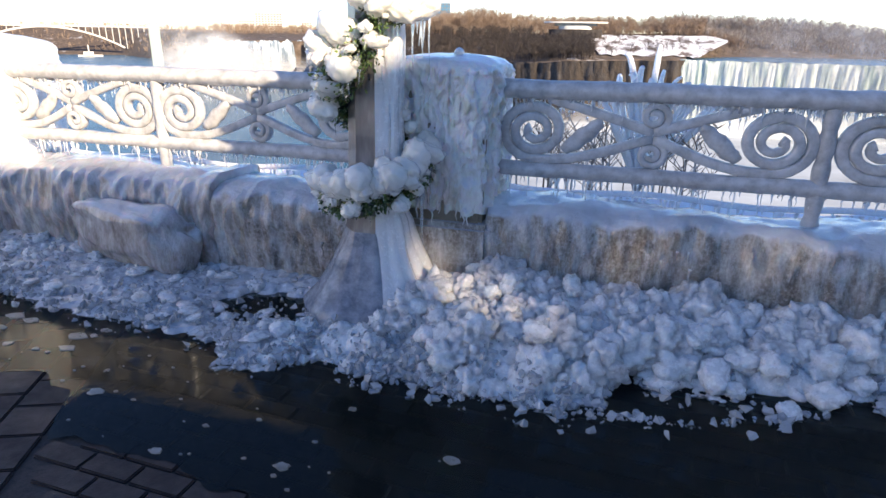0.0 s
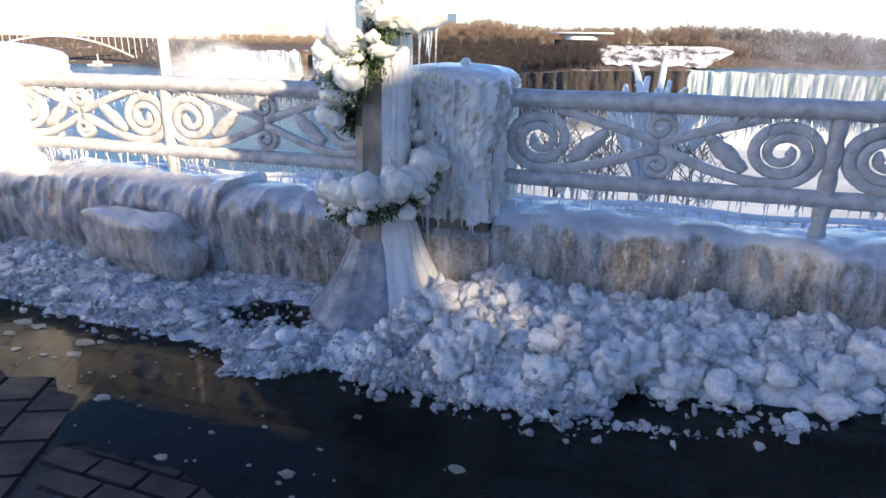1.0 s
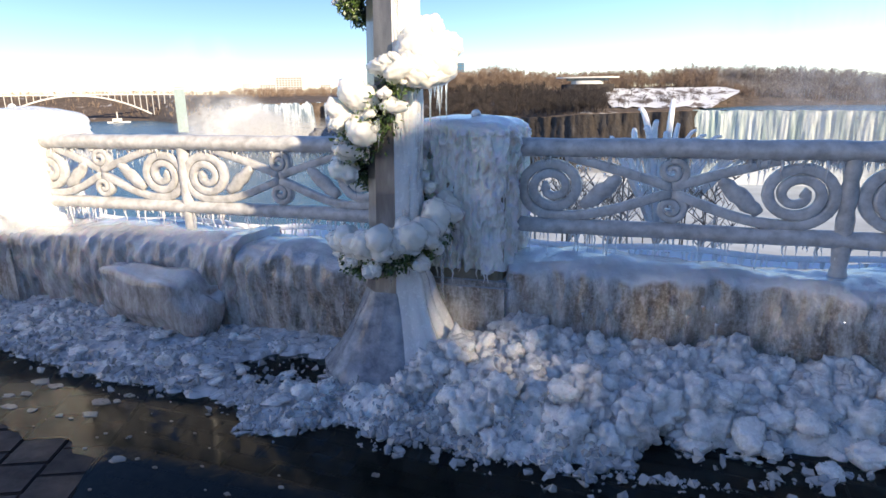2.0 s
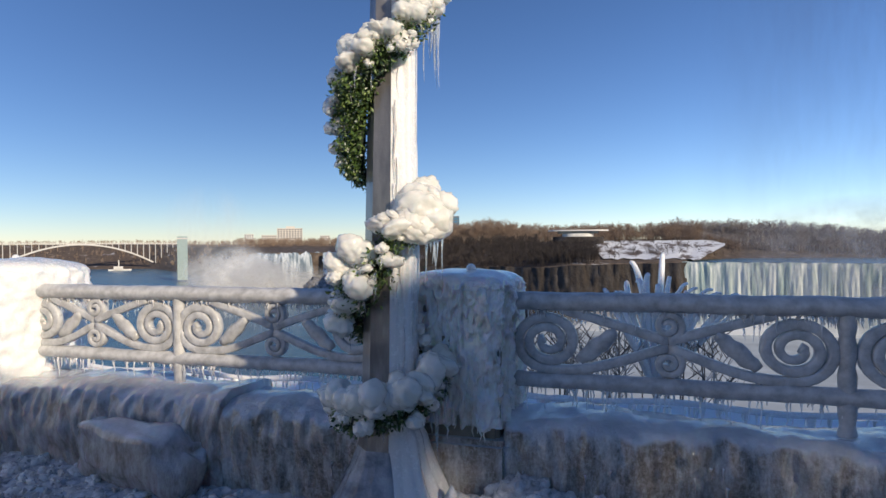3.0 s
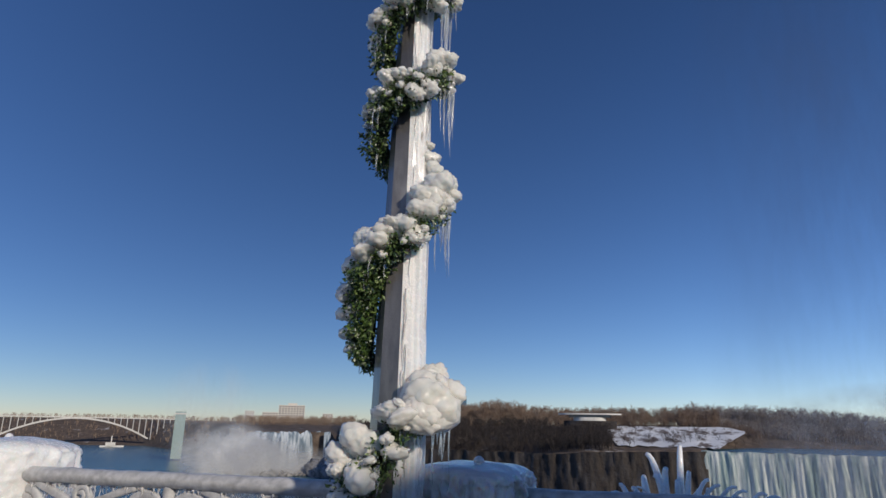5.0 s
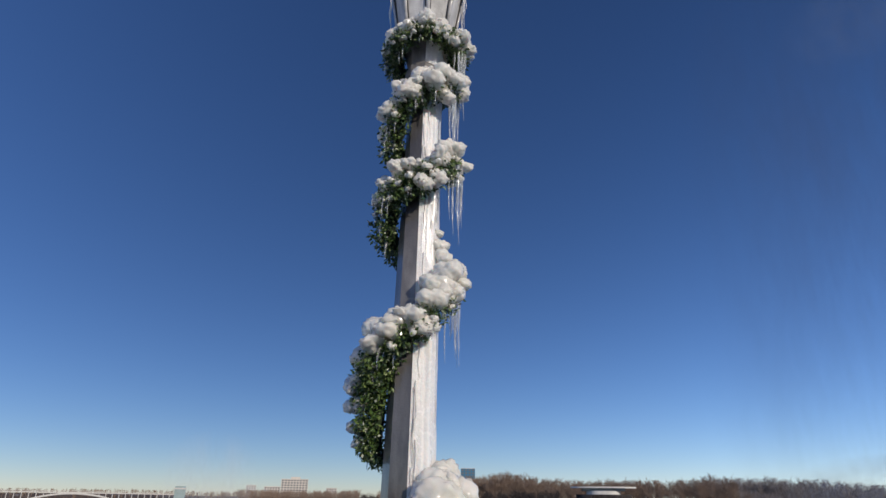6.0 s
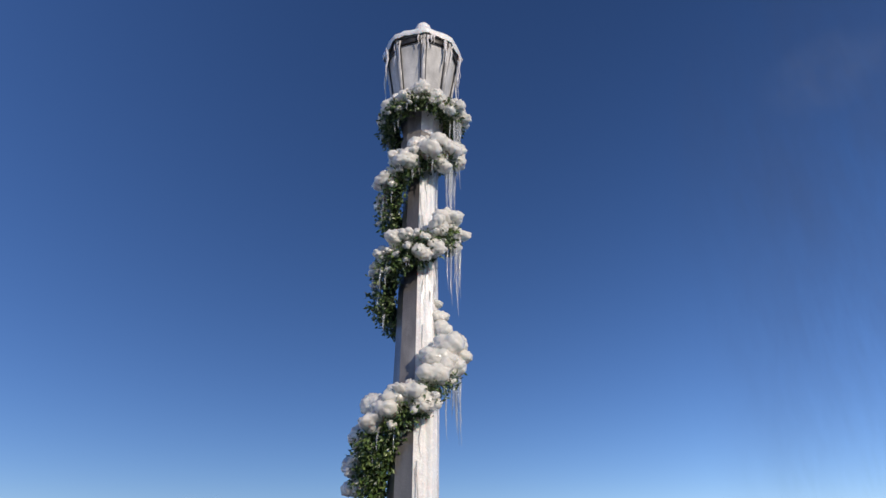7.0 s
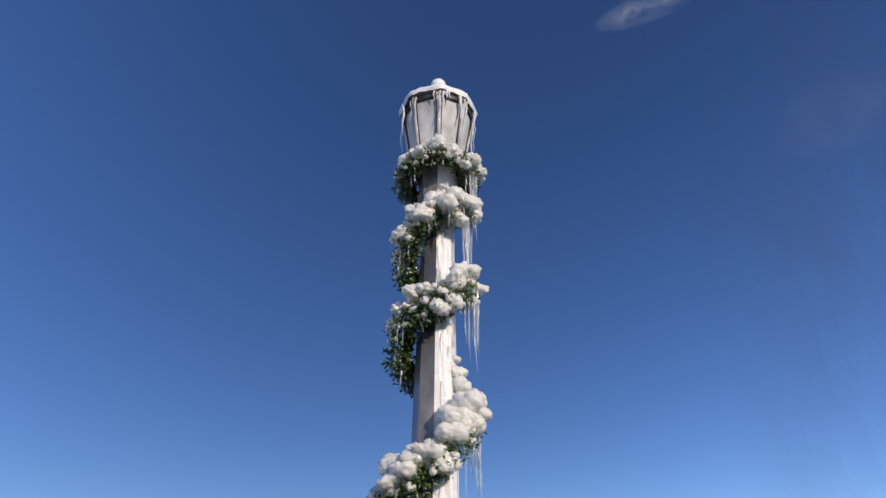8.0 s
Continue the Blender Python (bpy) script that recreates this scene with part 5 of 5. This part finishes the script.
sv, sf = [], []
small_data = [([v.co.copy() for v in me.vertices], [tuple(p.vertices) for p in me.polygons]) for me in SMALL]
for k in range(6500):
    x = U(-4.9, 1.9) if k % 2 else U(-1.5, 1.9)
    if fractal((x * 3.5, 7, 0), 1, 2) < -0.1 and random.random() < 0.8:
        continue
    s = shore(x)
    y = s - 0.04 + abs(random.gauss(0, 0.16)) - (0.10 if random.random() < 0.12 else 0)
    if random.random() < (0.6 if x > -0.3 else 0.45):
        y = s + U(-0.06, 0.75 if x < -0.3 else 0.42)
    size = U(0.012, 0.03) if random.random() < 0.7 else U(0.03, 0.07)
    if x > 0 and fractal((x * 5, y * 5, 30), 1, 2) < 0.0:
        continue
    if (Vector((x, y)) - axis(0).xy).length < 0.36 or y > RY - 0.32:
        continue
    vs, fs = random.choice(small_data)
    rot = Euler((U(0, 6), U(0, 6), U(0, 6))).to_matrix()
    c = Vector((x, y, G + surface(x, y) + size * U(0.0, 0.3)))
    i = len(sv)
    sv += [c + (rot @ v) * size for v in vs]
    sf += [tuple(i + q for q in f) for f in fs]
tagged(from_mesh("ice_crumbs", data_mesh("ice_crumbs", sv, sf), M_CRUMB, smooth=False), "loose crumbs of clear ice along the rubble's edge", "ice", kind="stuff")


# popcorn-like clumps of ice heaped towards the wall
POP = [lump_mesh("clump", 60 + k, 2, 9, 0.32, 0.0 if k % 4 else 0.45, 0.30) for k in range(8)]
POP_LARGE = [lump_mesh("clump", 80 + k, 4, 18, 0.38, 0.0, 0.34) for k in range(6)]
pop_data, large_data = ([([v.co.copy() for v in me.vertices], [tuple(p.vertices) for p in me.polygons]) for me in group] for group in (POP, POP_LARGE))
sv, sf = [], []
for k in range(3000):
    x = U(-1.15, 1.9) if k % 12 else U(-4.6, -1.6)
    s = shore(x)
    gap = float(np.interp(x, [-0.5, 0.3], [0.05, 0.30]))
    y = s + gap + (RY - 0.31 - gap - s) * random.random() ** 0.75
    size = U(0.022, 0.06) if random.random() < 0.82 else U(0.11, 0.24)
    if x < -1.5:
        size *= 0.5
    if fractal((x * 4, y * 4, 21), 1, 2) < -0.12 or (Vector((x, y)) - axis(0).xy).length < 0.33:
        continue
    vs, fs = random.choice(large_data if size > 0.09 else pop_data)
    rot = Euler((U(0, 6), U(0, 6), U(0, 6))).to_matrix()
    c = Vector((x, y, G + surface(x, y) + size * (U(-0.15, 0.15) if size < 0.09 else U(-0.3, -0.1))))
    i = len(sv)
    sv += [c + (rot @ v) * size for v in vs]
    sf += [tuple(i + q for q in f) for f in fs]
tagged(from_mesh("ice_clumps", data_mesh("ice_clumps", sv, sf), M_RUBBLE), "rounded clumps of white ice heaped against the wall", "ice", kind="stuff")


def chunk(x, y, size, flat=0.8, label="lump of white ice lying in the crushed ice", rise=0.22):
    ob = from_mesh("ice_chunk", random.choice(CHUNKS), M_RUBBLE)
    ob.location = (x, y, G + max(0.0, surface(x, y)) + size * flat * rise)
    ob.scale = (size * U(0.9, 1.3), size * U(0.85, 1.1), size * flat)
    ob.rotation_euler = (U(-0.3, 0.3), U(-0.3, 0.3), U(0, 6))
    tagged(ob, label, "ice chunk", "loose ice chunks")


for k in range(44):
    x = U(-1.0, 1.8)
    s = shore(x)
    chunk(x, s + 0.12 + (RY - 0.42 - s) * random.random() ** 0.8, U(0.09, 0.19))
for k in range(26):
    x = U(-4.4, -1.6)
    chunk(x, shore(x) + 0.05 + (RY - 0.45 - shore(x)) * random.random(), U(0.07, 0.15), 0.4, "flat piece of pale ice in the frozen slush")
chunk(0.52, 2.72, 0.20, 0.8, "blocky lump of white ice on wet ground")
chunk(0.80, 2.60, 0.11, 0.7, "small lump of clear ice on wet ground")
chunk(0.98, 2.75, 0.19, 0.7, "oval lump of white ice on wet ground")
chunk(-1.62, 2.56, 0.15, 0.6, "smooth lump of ice in the slush")

# the slumped sheet of ice leaning on the wall
bm = bmesh.new()
bmesh.ops.create_icosphere(bm, subdivisions=4, radius=0.5)
for v in bm.verts:
    n_ = v.co.normalized()
    k = 1 + 0.24 * fractal(n_ * 1.1 + Vector((5, 4, 2)), 1.0, 2) + 0.05 * fractal(n_ * 5, 1.0, 3)
    v.co = Vector((math.copysign(abs(n_.x) ** 0.6, n_.x) * 0.47, n_.y * 0.22, math.copysign(abs(n_.z) ** 0.6, n_.z) * 0.20)) * k + Vector((-3.02, RY - 0.32, 0.17 - 0.07 * n_.x + 0.05 * fractal((n_.x * 2.2, n_.y * 2, 6), 1, 3)))
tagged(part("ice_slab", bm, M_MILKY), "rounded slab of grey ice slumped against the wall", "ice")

# pavers
def paver_mesh(w, d):
    bm = bmesh.new()
    box(bm, -w / 2, w / 2, -d / 2, d / 2, -0.05, 0.0, 0.006)
    me = bpy.data.meshes.new("paver")
    bm.to_mesh(me)
    bm.free()
    return me


pavement = tagged(new("pavement"), "wet dark brick paving, partly under meltwater", "pavement", kind="structure")
bm = bmesh.new()
box(bm, -7, 4, -4, RY - 0.2, G - 0.055, G - 0.012)
part("bed", bm, M_JOINT, pavement, smooth=False)


def rim(x):
    """Edge of the meltwater on the camera's side."""
    return float(np.interp(x, [-4.2, -2.73, -2.5, -2.25, -2.13, -2.04, -1.92, -1.68, -1.4, -1.16, -0.9, 0, 1.3, 3], [1.95, 1.88, 1.87, 1.82, 1.64, 1.53, 1.55, 1.55, 1.51, 1.47, 1.35, 1.1, 0.9, 0.8])) + 0.05 * fractal((x * 5.0, 0, 4), 1, 4)


PW, PD = 0.225, 0.105      # bricks in running bond
SQ = 0.213                 # square setts of the border
pm = paver_mesh(PW - 0.007, PD - 0.007)
sm = paver_mesh(SQ - 0.008, SQ - 0.008)
SEAM = Vector((-2.085, 1.535))
ALONG = Vector((math.cos(radians(114)), math.sin(radians(114))))   # the seam between border and field
ACROSS = Vector((-ALONG.y, ALONG.x))


def bricks():
    """Middle and turn of each brick of the field."""
    for i in range(-60, 61):
        for j in range(-90, 91):
            u, v = (i + (j % 2) * 0.5) * PW, j * PD
            a_ = radians(-2)
            q = Vector((-1.68 + u * math.cos(a_) - v * math.sin(a_), 1.46 + u * math.sin(a_) + v * math.cos(a_)))
            if (q - SEAM).dot(ACROSS) < -0.10:
                yield q, a_


def setts():
    """Middle and turn of each sett of the border."""
    for i in range(40):
        for j in range(-40, 41):
            yield SEAM + ACROSS * (i + 0.5) * SQ + ALONG * (j + 0.5 + 0.5 * (i % 2)) * SQ, radians(24)


def near_paving(q):
    return -3.9 < q.x < 1.3 and 0.95 < q.y < 2.75


for places, me in ((bricks(), pm), (setts(), sm)):
    for q, turn in places:
        if near_paving(q):
            p = from_mesh("paver", me, M_PAVER, pavement, smooth=False)
            p.location = (q.x, q.y, G + U(-0.002, 0.002))
            p.rotation_euler = (U(-0.010, 0.010), U(-0.010, 0.010), turn + U(-0.006, 0.006))

bm = bmesh.new()
prev = None
for i in range(241):
    x = -4.2 + 7.0 * i / 240
    col = [bm.verts.new((x, rim(x) + (3.1 - rim(x)) * (j / 24) ** 1.2, G + 0.003)) for j in range(25)]
    if prev:
        for a, b, c, d in zip(prev, prev[1:], col[1:], col):
            bm.faces.new((a, d, c, b))
    prev = col
pud = tagged(part("meltwater", bm, M_PUDDLE), "still puddle of dark greenish meltwater on the paving", "puddle", kind="structure")
pud.visible_shadow = False

# flakes of grey ice afloat
fv, ff = [], []
for k in range(74):
    x = U(-2.75, -0.4) if k % 4 else U(-0.4, 1.0)
    y = rim(x) + abs(random.gauss(0, 0.35)) + 0.03
    if y > shore(x) - 0.05:
        continue
    n_ = random.randint(9, 14)
    size = U(0.004, 0.016) if k % 7 else U(0.02, 0.045)
    if k > 60:                      # larger patches of grey slush beside the border
        x, y, size = U(-3.3, -2.45), U(1.98, 2.42), U(0.025, 0.06)
    i = len(fv)
    ring = [(math.cos(q * math.tau / n_) * size * U(0.6, 1.3), math.sin(q * math.tau / n_) * size * U(0.4, 0.8)) for q in range(n_)]
    fv += [Vector((x + a, y + b, G + 0.002)) for a, b in ring] + [Vector((x + a * 0.9, y + b * 0.9, G + 0.008)) for a, b in ring]
    ff += [tuple(i + n_ + q for q in range(n_))] + [(i + q, i + (q + 1) % n_, i + n_ + (q + 1) % n_, i + n_ + q) for q in range(n_)]
tagged(from_mesh("ice_flakes", data_mesh("ice_flakes", fv, ff), M_DIRTY, smooth=False), "small grey flakes of ice afloat on the meltwater", "ice", kind="stuff")

# ---- beyond the parapet ----
bm = bmesh.new()
prev = None
for i in range(121):
    x = -9 + 14 * i / 120
    col = []
    for j in range(16):
        y = RY + 0.25 + 2.6 * j / 15
        col.append(bm.verts.new((x, y, G + 0.10 - 0.10 * j / 15 + 0.10 * fractal((x * 1.2, y * 1.2, 8), 1, 3))))
    if prev:
        for a, b, c, d in zip(prev, prev[1:], col[1:], col):
            bm.faces.new((a, d, c, b))
    prev = col
tagged(part("snow_ledge", bm, M_SNOW), "snowy ledge behind the parapet", "snow", kind="structure")

fence = thing("cable_fence", "low cable fence hung with ice behind the parapet", "fence")
for z in (0.26, 0.12):
    bm = bmesh.new()
    sweep(bm, [(-8 + 0.2 * k, 5.2, z + 0.02 * math.sin(k * 0.8) - 0.06) for k in range(66)], (0.022, 0.026), None, 7)
    part("cable", bm, M_ICE, fence)
bm = bmesh.new()
for k in range(560):
    icicle(bm, (U(-7.9, 4.9), 5.2 + U(-0.02, 0.02), random.choice((0.18, 0.05))), U(0.05, 0.16), U(0.008, 0.016), 5)
tagged(part("icicle_fringe", bm, M_ICE, fence), kind="stuff")
for k in range(14):
    bm = bmesh.new()
    sweep(bm, [(-7.8 + k, 5.2, G - 0.1 + 0.35 * q / 4) for q in range(5)], (0.035, 0.035), None, 8)
    part("post", bm, M_ICE, fence)

# shrub whose branches are cased in thick ice
shrub = thing("iced_shrub", "shrub cased in thick white ice beyond the railing", "shrub")
root = Vector((0.16, 6.9, G - 0.1))   # on the slope behind the parapet
# sideways and upward reach of each branch, and its thickness
TUSKS = [(-0.26, 1.45, 0.036), (0.08, 1.53, 0.034), (-0.20, 1.26, 0.042), (-0.08, 1.33, 0.038), (0.14, 1.30, 0.030), (-0.30, 1.22, 0.040), (0.02, 1.20, 0.034), (0.30, 1.24, 0.024), (0.40, 1.20, 0.022),
         (0.55, 1.22, 0.022), (0.66, 1.19, 0.020), (0.78, 1.23, 0.022), (0.88, 1.18, 0.020), (0.98, 1.20, 0.024), (0.60, 1.12, 0.022), (-0.40, 1.16, 0.034), (-0.62, 1.14, 0.034), (-0.54, 1.20, 0.030), (0.22, 1.13, 0.024), (0.46, 1.10, 0.026), (-0.12, 1.10, 0.04)]
branch_rng = random.Random(8)
TUSKS += [(branch_rng.uniform(-0.45, 1.0), branch_rng.uniform(1.04, 1.24), branch_rng.uniform(0.010, 0.019)) for k in range(16)]
for dx, rise, thick in TUSKS:
    bend = 0.30 * (-dx if rise > 1.4 else dx) + branch_rng.uniform(-0.12, 0.12)
    deep = branch_rng.uniform(-0.3, 0.3)
    pts = []
    for q in range(12):
        f = q / 11
        droop = 0.25 * max(0, abs(dx) - 0.35) * f ** 3
        pts.append(root + Vector((dx * f ** 1.2 + bend * math.sin(math.pi * f) * 0.6, deep * f, rise * math.sin(f * math.pi / 2) ** 0.9 - droop)))
    bm = bmesh.new()
    sweep(bm, pts, lambda t: (thick * (0.45 + 0.6 * math.sin(math.pi * min(1, 0.2 + t * 0.72))),) * 2, (0, 1, 0.1), 9)
    part("branch", bm, M_ICE, shrub)
# brown twigs below, rimed
tv, tf = [], []
for k in range(26):
    bare_tree(tv, tf, root + Vector((U(-1.3, 0.6), U(-0.4, 0.9), -0.2)), U(0.6, 1.0), 0.9, 9, 3, 0.9)
tagged(from_mesh("brushwood", data_mesh("brushwood", tv, tf), M_RIMETWIG, shrub, "rimed brown twigs", smooth=False), kind="stuff")

# ---- unseen building, added and shaped to cast the shade on the paving ----
kiosk = thing("kiosk", "unseen kiosk with a pitched roof, added to cast shade", "kiosk")
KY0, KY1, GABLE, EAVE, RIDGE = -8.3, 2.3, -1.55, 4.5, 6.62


def roofline(y):
    return EAVE if y >= GABLE else max(EAVE, EAVE + (RIDGE - EAVE) * (1 - abs(y + 5.1) / 3.55))


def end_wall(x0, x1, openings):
    """A wall up to the roof, pierced by light openings given as middle y, middle z, width, height."""
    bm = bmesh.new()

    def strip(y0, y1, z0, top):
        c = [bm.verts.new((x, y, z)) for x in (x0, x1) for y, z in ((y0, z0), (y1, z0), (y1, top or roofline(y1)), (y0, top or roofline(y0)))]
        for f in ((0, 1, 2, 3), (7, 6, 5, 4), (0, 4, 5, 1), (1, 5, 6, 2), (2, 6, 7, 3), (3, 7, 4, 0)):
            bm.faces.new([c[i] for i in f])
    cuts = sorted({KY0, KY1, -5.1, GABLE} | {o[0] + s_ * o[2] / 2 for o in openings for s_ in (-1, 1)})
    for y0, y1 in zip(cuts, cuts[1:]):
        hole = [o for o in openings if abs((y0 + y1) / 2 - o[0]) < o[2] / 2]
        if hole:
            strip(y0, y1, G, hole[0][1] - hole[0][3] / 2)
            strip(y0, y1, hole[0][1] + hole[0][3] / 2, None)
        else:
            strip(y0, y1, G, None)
    part("wall", bm, M_SHADE_CASTER, kiosk, smooth=False)


# openings lined up with the sun, added to throw light patches on the ice
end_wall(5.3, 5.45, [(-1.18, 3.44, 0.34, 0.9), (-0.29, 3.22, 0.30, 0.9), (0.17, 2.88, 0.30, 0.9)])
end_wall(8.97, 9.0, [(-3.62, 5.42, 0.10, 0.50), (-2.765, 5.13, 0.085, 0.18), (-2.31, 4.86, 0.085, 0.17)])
for y0, y1 in ((KY0, KY0 + 0.15), (KY1 - 0.15, KY1)):
    bm = bmesh.new()
    box(bm, 5.45, 8.97, y0, y1, G, EAVE)
    part("wall", bm, M_SHADE_CASTER, kiosk, smooth=False)
bm = bmesh.new()
box(bm, 5.0, 9.3, GABLE, 2.6, EAVE, 4.65)
part("flat_roof", bm, M_ROOF, kiosk, smooth=False)
for y_eave in (GABLE, -8.65):
    bm = bmesh.new()
    q = [bm.verts.new((x, y, z)) for x in (5.0, 9.02) for y, z in ((y_eave, EAVE), (y_eave, EAVE + 0.16), (-5.1, RIDGE + 0.18), (-5.1, RIDGE + 0.02))]
    for f in ((0, 1, 2, 3), (7, 6, 5, 4), (0, 4, 5, 1), (1, 5, 6, 2), (2, 6, 7, 3), (3, 7, 4, 0)):
        bm.faces.new([q[i] for i in f])
    part("roof_slope", bm, M_ROOF, kiosk, smooth=False)

# ---- unseen walls behind the camera, added to block sky and bounce light ----
bounce_walls = tagged(new("wall_unseen"), "unseen pale walls behind the camera, added to bounce light", "wall", kind="structure")
bm = bmesh.new()
box(bm, -45, 30, -18, -14, G - 0.05, 2.4)
part("wall", bm, M_BOUNCE, bounce_walls, smooth=False)
bm = bmesh.new()
box(bm, -18, -14, -14, -1.5, G - 0.05, 9.0)
part("wall", bm, M_BOUNCE, bounce_walls, smooth=False)

# the rest of the paving, out towards the street
pv, pf = [], []
for places, w, d in ((bricks(), PW, PD), (setts(), SQ, SQ)):
    for q, turn in places:
        if -6.8 < q.x < 3.8 and -3.8 < q.y < 2.9 and not near_paving(q):
            k = len(pv)
            ca, sa = math.cos(turn), math.sin(turn)
            for z, inset in ((-0.02, 0.004), (-0.004, 0.004), (0.0, 0.009)):
                for a, b in ((-1, -1), (1, -1), (1, 1), (-1, 1)):
                    du, dv = a * (w / 2 - inset), b * (d / 2 - inset)
                    pv.append((q.x + du * ca - dv * sa, q.y + du * sa + dv * ca, G + z))
            pf.append((k + 8, k + 9, k + 10, k + 11))
            for lo in (0, 4):
                for e in range(4):
                    pf.append((k + lo + e, k + lo + (e + 1) % 4, k + lo + 4 + (e + 1) % 4, k + lo + 4 + e))
tagged(from_mesh("paving_rest", data_mesh("paving_rest", pv, pf), M_PAVER, pavement, smooth=False), kind="stuff")

# unseen snow sheets, added to bounce warm sunlight into the shade
for name, x0, x1, y0, y1 in (("snow_cover", -45, -7.05, -13.9, 3.2), ("snow_cover", -7.05, 5.2, -13.9, -4.05)):
    bm = bmesh.new()
    nx, ny = int((x1 - x0) / 0.5), int((y1 - y0) / 0.5)
    grid = [[bm.verts.new((x0 + (x1 - x0) * i / nx, y0 + (y1 - y0) * j / ny, G + 0.03 + 0.05 * abs(fractal((i * 0.3 + x0, j * 0.3, 2), 1, 3)))) for j in range(ny + 1)] for i in range(nx + 1)]
    for i in range(nx):
        for j in range(ny):
            bm.faces.new((grid[i][j], grid[i + 1][j], grid[i + 1][j + 1], grid[i][j + 1]))
    tagged(part(name, bm, M_SNOW), "unseen snow sheet, added to bounce light into the shade", "snow", kind="structure")
